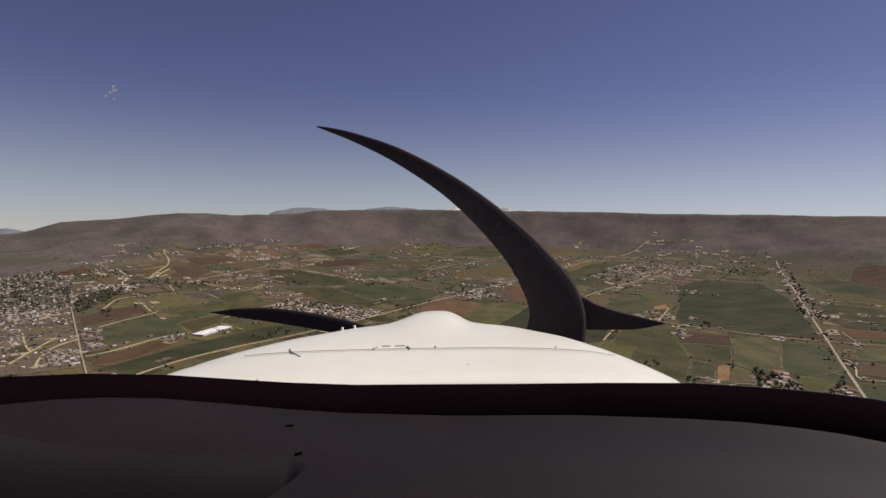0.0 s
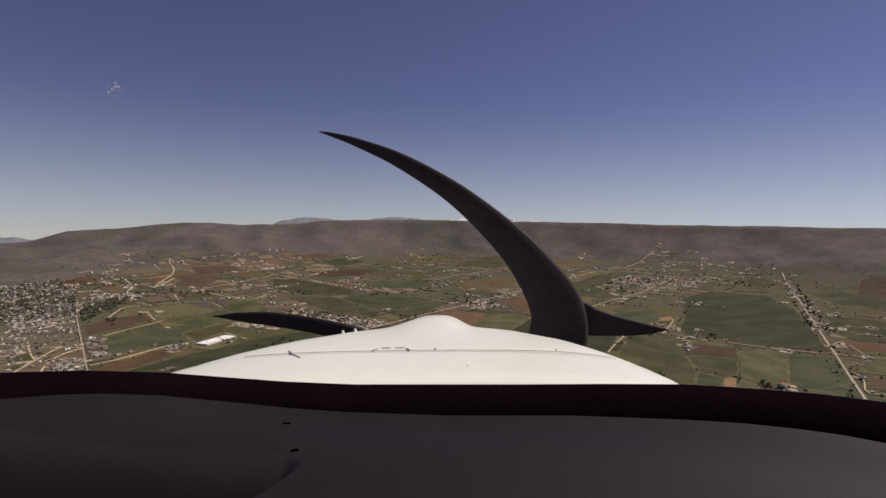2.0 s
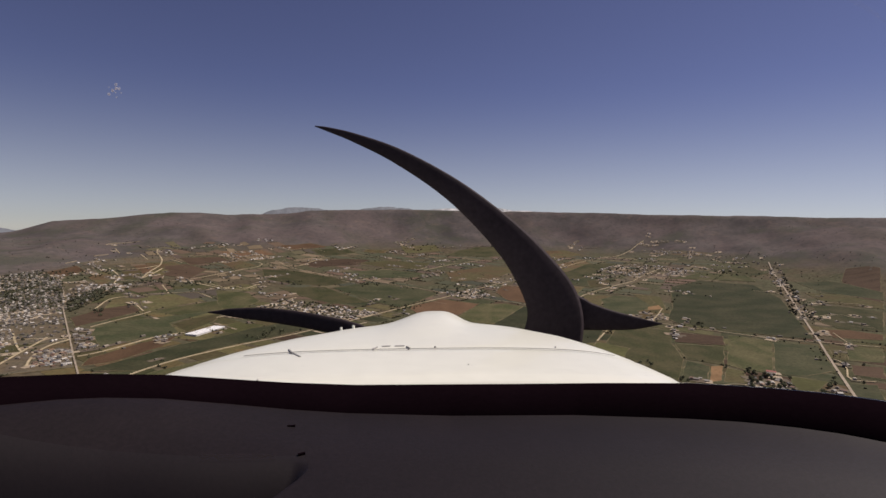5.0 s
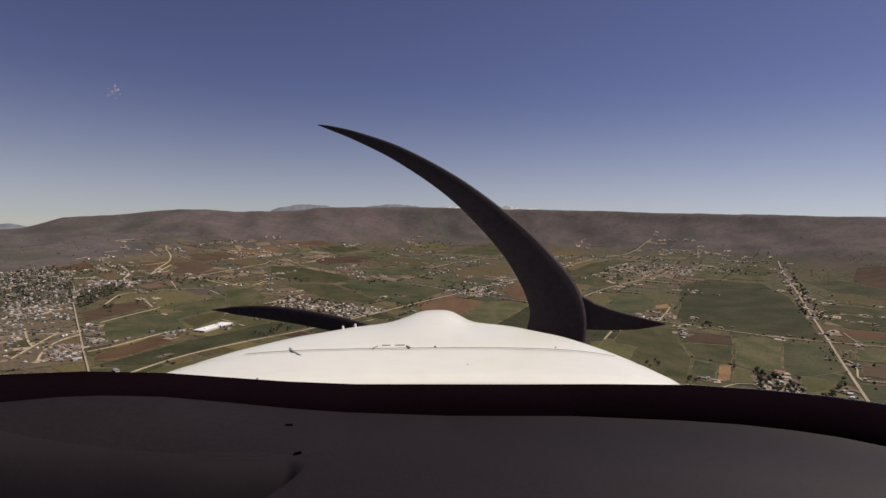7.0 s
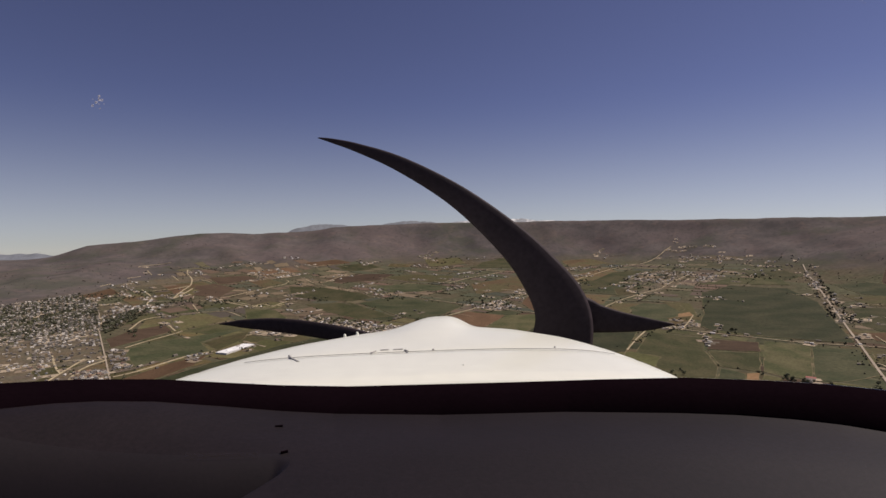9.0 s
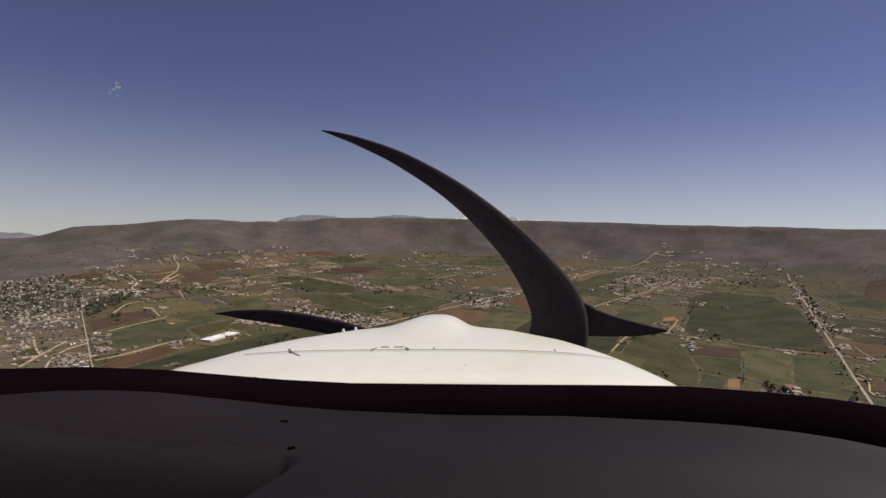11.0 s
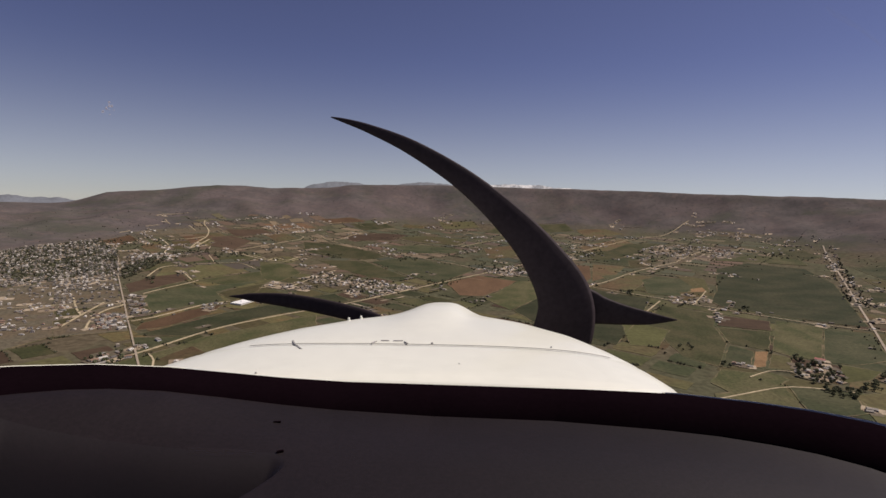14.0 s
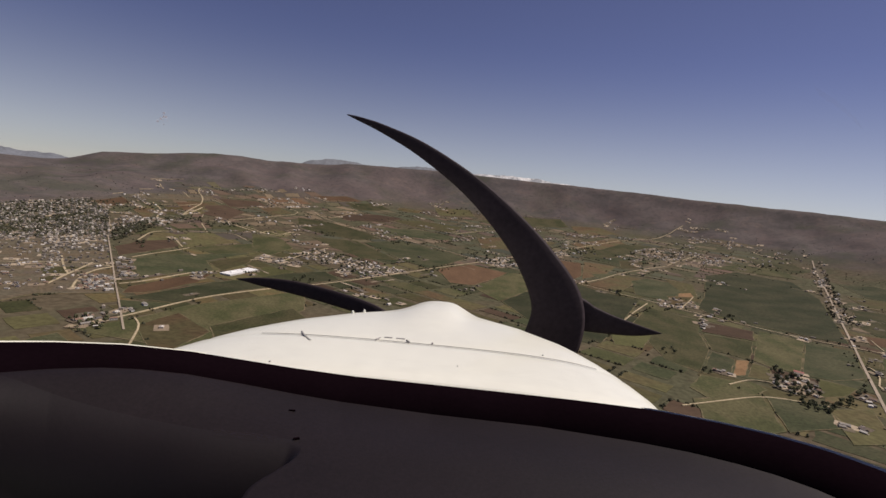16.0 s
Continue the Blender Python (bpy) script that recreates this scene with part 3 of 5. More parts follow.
field('plowed', (-795, 2986), (-575, 3191), (-417, 3167), (-469, 2957), (-680, 2842))
field('brown', (-1201, 2878), (-1104, 2952), (-980, 2822), (-1031, 2678))
field('tan', (-508, 3618), (-355, 3645), (-369, 3513), (-503, 3528))
field('red_brown', (-108, 1951), (-89, 1983), (12, 2109), (157, 2031), (106, 1906), (26, 1753), (-49, 1748))
field('green', (166, 2031), (262, 2046), (320, 1996), (220, 1782), (109, 1573), (26, 1728), (105, 1886))
field('dark_green', (325, 1996), (420, 1959), (532, 1866), (602, 1822), (461, 1507), (340, 1250), (175, 1405), (118, 1573), (223, 1782))
field('olive_light', (410, 1457), (462, 1473), (520, 1413), (441, 1255), (374, 1252))
field('red_brown', (297, 2438), (515, 2416), (465, 2141), (396, 2019), (277, 2113), (249, 2277))
field('brown', (38, 2785), (267, 3012), (479, 2919), (260, 2599), (62, 2512))
field('brown', (537, 2457), (671, 2416), (586, 2236), (458, 2085))
field('dark_green', (518, 2199), (641, 2260), (533, 2119))
field('brown', (461, 2001), (650, 2248), (722, 2211), (571, 1933))
field('dark_green', (666, 2142), (745, 2223), (874, 2173), (861, 2084), (713, 1868), (614, 1905))
field('olive', (834, 2257), (929, 2194), (862, 1981), (735, 1797), (713, 1841), (866, 2084))
field('orange', (802, 2002), (857, 2032), (845, 1962), (774, 1859), (761, 1886))
field('green', (128, 3708), (254, 3806), (629, 3860), (660, 3683), (304, 3436), (46, 3473))
field('green', (515, 2772), (672, 2808), (884, 3137), (1059, 3159), (888, 2823), (583, 2545))
field('dark_green', (539, 2530), (736, 2653), (886, 2633), (710, 2415))
field('brown', (728, 2574), (848, 2603), (787, 2455), (693, 2402))
field('dark_green', (1073, 2416), (1275, 2564), (1464, 2442), (1401, 2140), (1114, 1540), (1041, 1568), (915, 1646), (800, 1747), (797, 1815), (890, 1980))
field('green', (1135, 2622), (1380, 2779), (1606, 2759), (1527, 2526), (1298, 2610))
field('green', (1516, 2929), (1763, 2978), (1718, 2748), (1574, 2653))
field('plowed', (745, 1615), (858, 1568), (808, 1462), (680, 1496))
field('green', (605, 1729), (677, 1674), (733, 1637), (666, 1483), (624, 1316), (521, 1120), (472, 1188), (483, 1488))
field('green', (674, 1477), (799, 1450), (701, 1269), (633, 1316))
field('dark_green', (625, 1300), (657, 1252), (595, 1139), (528, 1120))
field('green', (885, 1582), (978, 1522), (780, 1203), (729, 1232), (710, 1269))
field('dark_green', (981, 1515), (1077, 1472), (949, 1233), (843, 1184), (786, 1203))
field('orange', (662, 1252), (694, 1259), (627, 1141), (595, 1127))
field('olive_light', (807, 1178), (867, 1144), (794, 1080), (729, 1056))
field('olive', (696, 1244), (718, 1213), (675, 1127), (630, 1133))
field('green', (518, 1104), (568, 1092), (618, 1101), (629, 1059), (484, 930), (462, 1018))
field('dark_green', (899, 1130), (960, 1125), (817, 917), (787, 929))
field('plowed', (1025, 1282), (1090, 1265), (1021, 1175), (967, 1199))
field('brown', (1122, 1490), (1144, 1459), (1041, 1322), (1029, 1348))
field('red_brown', (1222, 1654), (1302, 1643), (1359, 1584), (1306, 1522), (1186, 1558))
field('green', (1147, 1453), (1228, 1429), (1123, 1303), (1050, 1322))
field('green', (1432, 1999), (1515, 2001), (1611, 1885), (1392, 1624), (1284, 1666), (1285, 1742))
field('olive', (1574, 2242), (1687, 2202), (1735, 2034), (1647, 1928), (1523, 2041))
field('dark_green', (1703, 2507), (1826, 2456), (1853, 2176), (1762, 2067), (1657, 2257))
field('green', (31, 2180), (105, 2258), (170, 2142), (99, 2115))
field('green', (-839, 3430), (-646, 3585), (-553, 3488), (-701, 3300))
field('olive', (-275, 3782), (-32, 3841), (9, 3699), (-219, 3536))
field('brown', (686, 3715), (889, 3735), (971, 3591), (684, 3313))
field('brown', (-1499, 2689), (-1395, 2771), (-1275, 2673), (-1325, 2520))
field('plowed', (-1385, 2665), (-1328, 2755), (-1162, 2647), (-1136, 2409), (-1280, 2435))
field('tan', (-1484, 2469), (-1428, 2521), (-1328, 2333), (-1382, 2305))
field('tan', (-1376, 2539), (-1331, 2586), (-1280, 2435), (-1335, 2391))
field('brown', (-1536, 2304), (-1552, 2469), (-1426, 2308), (-1374, 2147))
field('plowed', (-1422, 2887), (-1254, 3006), (-1159, 2930), (-1290, 2737))
field('town_dirt', (-1373, 1607), (-1365, 1732), (-1215, 1692), (-990, 1391), (-806, 1154), (-927, 1078))
field('brown', (-920, 1162), (-961, 1240), (-982, 1333), (-966, 1369), (-929, 1326), (-950, 1271))
field('olive', (-1011, 1353), (-1018, 1287), (-987, 1181), (-1012, 1179), (-1109, 1294))
settlement(2500, (-1925, 1817), (-1896, 2068), (-1839, 2218), (-1782, 2367), (-1549, 2165), (-1252, 1754), (-1336, 1695), (-1417, 1540), (-1474, 1386))
settlement(520, (-1474, 1386), (-1462, 1590), (-1429, 1718), (-1407, 1964), (-1364, 2150), (-1236, 1849), (-1233, 1731), (-1255, 1591), (-1219, 1425), (-1231, 1335), (-1239, 1161))
settlement(290, (-1373, 1607), (-1336, 1695), (-1215, 1692), (-1007, 1420), (-1077, 1382), (-1151, 1344))
settlement(210, (-1326, 1245), (-1151, 1344), (-1071, 1336), (-975, 1181), (-1021, 954))
settlement(60, (-979, 1269), (-922, 1310), (-812, 1167), (-890, 1141))
settlement(30, (-1054, 1512), (-988, 1487), (-856, 1315), (-871, 1261))
settlement(30, (-1540, 2168), (-1500, 2232), (-1340, 2094), (-1362, 1975))
settlement(195, (-643, 1877), (-587, 2039), (-471, 1968), (-192, 1847), (-243, 1778), (-363, 1610), (-456, 1768), (-552, 1812))
settlement(26, (-655, 1747), (-646, 1839), (-555, 1758), (-588, 1622))
settlement(10, (-892, 2492), (-810, 2571), (-718, 2493), (-826, 2415))
settlement(80, (-72, 2115), (33, 2356), (161, 2364), (221, 2191), (145, 2118), (31, 2180))
settlement(24, (160, 2563), (263, 2630), (317, 2496), (217, 2421))
settlement(40, (326, 2571), (459, 2702), (499, 2606), (378, 2455))
settlement(16, (-59, 3141), (44, 3274), (91, 3087), (-24, 2970))
settlement(26, (358, 2955), (506, 3087), (510, 2920), (377, 2859))
settlement(120, (867, 2961), (1068, 3087), (1257, 2946), (1050, 2693), (849, 2482), (727, 2457))
settlement(56, (1225, 2906), (1353, 2984), (1387, 2705), (1271, 2612), (1162, 2687))
settlement(52, (1385, 3569), (1554, 3522), (1792, 3334), (1679, 3320), (1373, 3441))
settlement(16, (1750, 3255), (1700, 3096), (1657, 3205), (1726, 3275))
settlement(60, (1829, 2920), (1821, 2848), (1434, 2104), (1258, 1784), (1239, 1802), (1516, 2339))
settlement(50, (1857, 2885), (1770, 2694), (1376, 1954), (1313, 1781), (1273, 1783), (1567, 2333))
settlement(7, (1455, 2069), (1675, 2067), (1609, 1971), (1435, 2009))
settlement(5, (1185, 1648), (1230, 1618), (1184, 1552), (1135, 1553))
settlement(5, (1336, 1883), (1422, 1876), (1340, 1779), (1291, 1799))
settlement(9, (621, 1831), (719, 1780), (794, 1868), (784, 1798), (662, 1730))
settlement(7, (730, 1637), (779, 1653), (714, 1511), (677, 1509))
settlement(5, (573, 1171), (613, 1156), (593, 1123), (559, 1137))
settlement(26, (708, 1169), (786, 1217), (804, 1174), (724, 1046), (666, 1043), (663, 1096))
settlement(4, (831, 1085), (863, 1094), (828, 1040), (796, 1032))
settlement(3, (1144, 1502), (1193, 1482), (1146, 1442), (1120, 1459))
settlement(4, (1001, 1282), (1037, 1302), (967, 1212), (951, 1211))
settlement(5, (965, 1568), (1007, 1541), (991, 1515), (945, 1535))
settlement(14, (-1776, 2625), (-1455, 2954), (-1390, 2822), (-1658, 2532))
settlement(14, (-1336, 3047), (-1118, 3275), (-1014, 3063), (-1181, 2831))
settlement(30, (-1353, 3086), (-1088, 3290), (-916, 3182), (-1119, 2909))
settlement(16, (-870, 3557), (-597, 3762), (-538, 3639), (-766, 3433))
settlement(12, (-362, 3839), (51, 4002), (174, 3852), (-269, 3701))
settlement(14, (-482, 3041), (-96, 3259), (8, 3015), (-390, 2850))
settlement(12, (-195, 2694), (8, 2894), (37, 2682), (-130, 2572))
settlement(30, (564, 3453), (804, 3530), (850, 3137), (593, 2864))
settlement(18, (888, 3912), (1247, 3862), (1234, 3691), (921, 3700))
settlement(5, (1307, 3921), (1808, 3748), (1775, 3595), (1324, 3726))
settlement(10, (-695, 2839), (-534, 2968), (-445, 2804), (-562, 2646))
settlement(8, (-794, 1473), (-738, 1464), (-716, 1389), (-762, 1398))
settlement(8, (-732, 1005), (-709, 1109), (-662, 1091), (-674, 969))
grove(55, (704, 1177), (778, 1203), (793, 1148), (718, 1029), (667, 1027), (643, 1059))
grove(30, (717, 1022), (796, 1066), (892, 1161), (860, 1105), (770, 1015), (709, 991))
grove(7, (482, 1257), (529, 1300), (526, 1250), (482, 1215))
grove(10, (857, 1747), (882, 1731), (844, 1661), (819, 1661))
grove(8, (543, 1161), (554, 1137), (538, 1109), (523, 1108))
grove(12, (729, 1232), (751, 1201), (729, 1170), (710, 1195))
grove(40, (-63, 2173), (34, 2383), (163, 2391), (226, 2251), (148, 2164), (31, 2180))
grove(40, (323, 2540), (464, 2736), (659, 2883), (664, 2773), (474, 2544))
grove(70, (850, 2881), (1053, 3042), (1240, 2905), (1037, 2660), (840, 2454), (719, 2429))
grove(60, (1822, 2888), (1824, 2843), (1420, 2051), (1256, 1768), (1239, 1802), (1516, 2339))
grove(60, (1871, 2908), (1803, 2744), (1364, 1908), (1302, 1765), (1262, 1767), (1567, 2333))
grove(200, (-1277, 1794), (-1362, 1975), (-1304, 2127), (-1246, 2069), (-1228, 1900), (-1195, 1704))
grove(1100, (-1925, 1817), (-1880, 2051), (-1823, 2198), (-1782, 2367), (-1549, 2165), (-1252, 1754), (-1336, 1695), (-1434, 1558))
grove(90, (-643, 1877), (-587, 2039), (-471, 1968), (-192, 1847), (-243, 1778), (-363, 1610), (-456, 1768), (-552, 1812))
grove(12, (550, 1932), (575, 1933), (549, 1857), (529, 1857))
grove(20, (-182, 1945), (-58, 2038), (-55, 1935), (-143, 1850))
grove(18, (-739, 2387), (-635, 2433), (-607, 2326), (-715, 2309))
grove(14, (-387, 2439), (-284, 2466), (-249, 2385), (-347, 2347))
grove(12, (-1149, 1747), (-1133, 1767), (-1065, 1660), (-1090, 1656))
grove(30, (-1176, 2259), (-1013, 2363), (-986, 2300), (-1118, 2169))
grove(24, (-277, 3805), (9, 3905), (49, 3765), (-225, 3629))
grove(30, (1456, 2934), (1690, 2751), (1627, 2648), (1346, 2708))
grove(16, (-546, 1452), (-487, 1570), (-441, 1529), (-501, 1416))
road('main_street', 2.6, (-1428, 2003), (-1555, 2163), (-1653, 2286))
road('street', 5, (-1278, 1251), (-1200, 1301), (-1147, 1339))
field('town_dirt', (-1474, 1386), (-1362, 1594), (-930, 1082), (-963, 899))
settlement(46, (-1827, 2326), (-1782, 2593), (-1582, 2633), (-1527, 2451), (-1634, 2267))
settlement(8, (-1161, 3105), (-944, 3280), (-862, 3111), (-1063, 2926))
grove(60, (-1343, 1979), (-1337, 2221), (-1239, 2356), (-1187, 2256), (-1258, 2089), (-1253, 1875))
field('dark_green', (-734, 789), (-712, 870), (-545, 756), (-533, 629))
field('brown', (-623, 956), (-601, 1067), (-486, 977), (-499, 819))
field('green', (-502, 1008), (-403, 1211), (-250, 1020), (-339, 763))
field('dark_green', (609, 1024), (713, 1013), (683, 911), (560, 858))
field('olive', (709, 991), (804, 1016), (734, 864), (649, 839))
field('green', (445, 956), (598, 1024), (551, 858), (403, 769))
road('lane', 4, (-516, 738), (-622, 971), (-658, 1002))
road('lane', 4, (406, 914), (609, 1024), (717, 1003))
settlement(10, (-767, 965), (-717, 999), (-660, 934), (-703, 896))
settlement(6, (683, 924), (735, 940), (704, 887), (661, 881))
grove(20, (-767, 965), (-706, 999), (-650, 934), (-684, 871))
grove(20, (667, 1027), (717, 1003), (698, 961), (647, 979))
road('track', 5, (-1128, 2338), (-1037, 2276), (-923, 2208))
road('track', 5, (-893, 2164), (-890, 2278), (-813, 2202), (-799, 2335), (-743, 2318))
settlement(14, (-719, 1740), (-719, 1811), (-650, 1783), (-637, 1698))
field('town_dirt', (-731, 1738), (-729, 1828), (-652, 1801), (-634, 1690))
road('lane', 4, (-723, 1705), (-692, 1743), (-624, 1823))
settlement(12, (686, 1905), (842, 1933), (788, 1797), (667, 1797))
field('tan', (738, 1934), (843, 1962), (787, 1815), (700, 1780))
field('town_dirt', (800, 2455), (1018, 2764), (1275, 2988), (1013, 2596), (839, 2412))
field('town_dirt', (172, 2533), (320, 2633), (509, 2737), (299, 2452))
field('town_dirt', (-60, 2082), (33, 2329), (159, 2337), (173, 2188), (31, 2111))
field('town_dirt', (1811, 2860), (1834, 2831), (1345, 1909), (1269, 1783), (1250, 1818))
field('town_dirt', (-1749, 2544), (-1703, 2691), (-1442, 2928), (-1390, 2822), (-1632, 2576))
field('tan', (-475, 2998), (-323, 3087), (-89, 3027), (-304, 2900))
field('red_brown', (-1307, 3135), (-1118, 3275), (-996, 3220), (-1161, 3018))
field('red_brown', (-1062, 3435), (-875, 3578), (-755, 3554), (-936, 3382))
field('town_dirt', (1380, 3557), (1550, 3512), (1774, 3334), (1651, 3334))
grove(90, (-1249, 1755), (-1364, 2150), (-1368, 2213), (-1253, 1846))
grove(60, (-1752, 2326), (-1604, 2532), (-1484, 2469), (-1520, 2173))
field('plowed', (2022, 2605), (2079, 2563), (2104, 2495), (1712, 2019), (1700, 2127), (1860, 2416))
field('olive', (-1215, 1438), (-1143, 1514), (-1060, 1445), (-1119, 1377))
field('olive_light', (-1080, 1370), (-1008, 1407), (-935, 1320), (-988, 1273))
field('tan', (-1113, 1299), (-1064, 1337), (-980, 1248), (-1002, 1180))
settlement(110, (-1438, 2023), (-1452, 2231), (-1293, 2167), (-1244, 2046), (-1306, 1988))
settlement(34, (-1561, 2268), (-1455, 2419), (-1340, 2550), (-1275, 2376), (-1413, 2228))
field('red_brown', (-1742, 2330), (-1718, 2499), (-1633, 2431), (-1620, 2247))
field('red_brown', (-1511, 2607), (-1402, 2784), (-1259, 2641), (-1349, 2417))
field('brown', (549, 2961), (898, 3317), (917, 3113), (626, 2738))
field('plowed', (98, 2790), (294, 2952), (355, 2803), (178, 2626))
settlement(24, (1197, 3831), (1571, 3749), (1609, 3563), (1257, 3642))
settlement(20, (-620, 3442), (-267, 3666), (-173, 3387), (-471, 3183))


# side streets of the town, parallel and square to its main street
TOWN = [(-1925, 1817), (-1896, 2068), (-1839, 2218), (-1781, 2366), (-1549, 2165), (-1252, 1754), (-1336, 1695), (-1417, 1540), (-1474, 1386)]
ca, sa = math.cos(0.657), math.sin(0.657)


def town_streets(lines, step, across):
    for k in lines:
        run = []
        for m in range(-200, 200):
            u, v = (m * 20, k * step + step / 2) if across else (k * step + 11, m * 20)
            x, y = u * ca - v * sa, u * sa + v * ca
            if inside(x, y, TOWN) and noise.noise(Vector((x / 240, y / 240, 6 + k))) > -0.25:
                run.append((x, y))
            else:
                if len(run) > 5:
                    road("town_street", 3.6, run[0], run[len(run) // 2], run[-1])
                run = []


town_streets(range(10, 80), 48.4, True)
town_streets(range(-8, 8), 220, False)

# houses and trees along the roads
ROADSIDE = {"town_street": 0.0, "highway": 0.12, "country_road": 0.07, "street": 0.35, "track": 0.08, "lane": 0.05}
for kind, width, pts in road_lines:
    for p, n in zip(pts[::1], pts[1:]):
        d = (n - p).normalized()
        side = Vector((d.y, -d.x))
        far = p.length > 2300
        for k in (-1, 1):
            if dice.random() < ROADSIDE.get(kind, 0.05):
                q = p + side * k * (width / 2 + dice.uniform(12, 40))
                far_boxes.append((q.x, q.y, math.atan2(d.y, d.x) + dice.gauss(0, 0.1), dice.uniform(6, 13), dice.uniform(5, 9), dice.uniform(3, 5)))
                if dice.random() < 0.6:
                    yards.append((q.x, q.y, math.atan2(d.y, d.x), dice.uniform(10, 24), dice.uniform(8, 15)))
            for _ in range(2 if kind == "highway" else 1):
                if dice.random() > (0.2 if kind in ("town_street", "lane", "track") else 0.3):
                    continue
                q = p + side * k * (width / 2 + dice.uniform(4, 30))
                far_crowns.append((q.x, q.y, dice.uniform(1.6, 4.5)))

# smaller plots between the named fields, in the valley's own grid
town_area = [(-1172, 1258), (-2400, 1900), (-2400, 2500), (-1818, 2629), (-1390, 2054), (-1000, 1293)]
main_fields, plots, dry_plots, green_plots = list(taken), 0, ([], []), ([], [])
for i in range(-36, 32):
    for j in range(1, 46):
        a, b = (i + dice.uniform(0.45, 0.55)) * 112, (j + dice.uniform(0.45, 0.55)) * 84
        c, s = math.cos(-0.61), math.sin(-0.61)
        x, y = a * c - b * s, a * s + b * c
        r, bear = math.hypot(x, y), math.degrees(math.atan2(x, y))
        if not (700 < r < (3650 if -30 < bear < 30 else 3300) and -47 < bear < 46) or dice.random() < (0.10 if r < 2200 else 0.34) or inside(x, y, town_area) or (bear < -31 and r > 1700) or (bear > 28 and r > 2250):
            continue
        if any(all(inside(px, py, f) for px, py in ((x - 40, y), (x + 40, y), (x, y - 40), (x, y + 40))) for f in main_fields):
            continue
        w, h = dice.uniform(36, 58), dice.uniform(24, 42)
        if r > 2050:
            w, h = dice.uniform(26, 70), dice.uniform(18, 46)
            turn = -0.61 + dice.gauss(0, 0.3 if bear < -13 else 0.05)
            c, s = math.cos(turn), math.sin(turn)
            if dice.random() < 0.35:
                side = dice.choice((-1, 1))
                yards.append((x - s * side * h, y + c * side * h, turn, w, dice.uniform(1.2, 2.4)))
        quad = [(x + c * u * w - s * v * h, y + s * u * w + c * v * h) for u, v in ((-1, -1), (1, -1), (1, 1), (-1, 1))]
        crop = dice.choice(("olive", "tan", "brown", "green", "plowed", "olive") if bear < -16 else ("green", "dark_green", "green", "olive", "dark_green", "brown", "plowed"))
        for e in range(4):
            if dice.random() < 0.24:
                (x1, y1), (x2, y2) = quad[e], quad[(e + 1) % 4]
                n = dice.randint(5, 16)
                for k in range(n):
                    u = (k + dice.uniform(0.1, 0.9)) / n
                    hx, hy = x1 + (x2 - x1) * u + dice.gauss(0, 1.5), y1 + (y2 - y1) * u + dice.gauss(0, 1.5)
                    if not any(inside(hx, hy, f) for f in main_fields):
                        far_crowns.append((hx, hy, dice.choice((1.0, 1.6, 2.2, 3.4))))
        if r < 2100 and plots < 290:
            field(crop, *quad, plot=True)
            plots += 1
        else:
            plot_verts, plot_faces = dry_plots if bear < -13 else green_plots
            n = len(plot_verts)
            for u in range(4):
                for v in range(4):
                    px, py = x + c * (u / 1.5 - 1) * w - s * (v / 1.5 - 1) * h, y + s * (u / 1.5 - 1) * w + c * (v / 1.5 - 1) * h
                    plot_verts.append((px, py, ground_z(px, py) + 0.7 + (i + j * 7) % 13 * 0.01))
            plot_faces.extend((n + u * 4 + v, n + u * 4 + 4 + v, n + u * 4 + 5 + v, n + u * 4 + v + 1) for u in range(3) for v in range(3))

for name, (plot_verts, plot_faces), mat, label in (("far_plots", green_plots, PLOTS_FAR, "patchwork of far green and brown plots"), ("dry_plots", dry_plots, PLOTS_DRY, "patchwork of dry tan foothill plots")):
    me = bpy.data.meshes.new(name)
    me.from_pydata(plot_verts, [], plot_faces)
    me.materials.append(mat)
    tagged(new(name, me), label, "fields", kind="stuff")

# hamlets, hedgerows and bare strips in the valley's grid
AXES = (-0.61, -0.61 + math.pi / 2)
for _ in range(270):
    b = radians(dice.uniform(-33, 32))
    r = dice.uniform(2150, 3750) if dice.random() < 0.85 else dice.uniform(1500, 2150)
    x, y, a = r * math.sin(b), r * math.cos(b), dice.choice(AXES) + dice.gauss(0, 0.06)
    if inside(x, y, town_area) or any(inside(x, y, f) for f in main_fields):
        continue
    ca, sa = math.cos(a), math.sin(a)
    kind = dice.random()
    if kind < 0.5:
        for k in range(dice.randint(2, 8)):
            u, v = k * dice.uniform(17, 30), dice.choice((-1, 1)) * dice.uniform(8, 24)
            px, py = x + ca * u - sa * v, y + sa * u + ca * v
            far_boxes.append((px, py, a + dice.choice((0, math.pi / 2)), dice.uniform(7, 15), dice.uniform(6, 10), dice.uniform(3, 5)))
            if dice.random() < 0.5:
                yards.append((px + dice.uniform(-9, 9), py + dice.uniform(-9, 9), a, dice.uniform(9, 20), dice.uniform(7, 14)))
            if dice.random() < 0.7:
                far_crowns.append((px + dice.uniform(-16, 16), py + dice.uniform(-16, 16), dice.uniform(2, 5)))
    elif kind < 0.8:
        n = dice.randint(8, 30)
        for k in range(n):
            u = k * dice.uniform(6, 9)
            far_crowns.append((x + ca * u + dice.gauss(0, 2), y + sa * u + dice.gauss(0, 2), dice.choice((1.2, 1.8, 2.4, 3.4))))
    else:
        for k in range(dice.randint(2, 6)):
            yards.append((x + ca * k * 24, y + sa * k * 24, a + dice.gauss(0, 0.03), 14, dice.uniform(2.0, 6)))

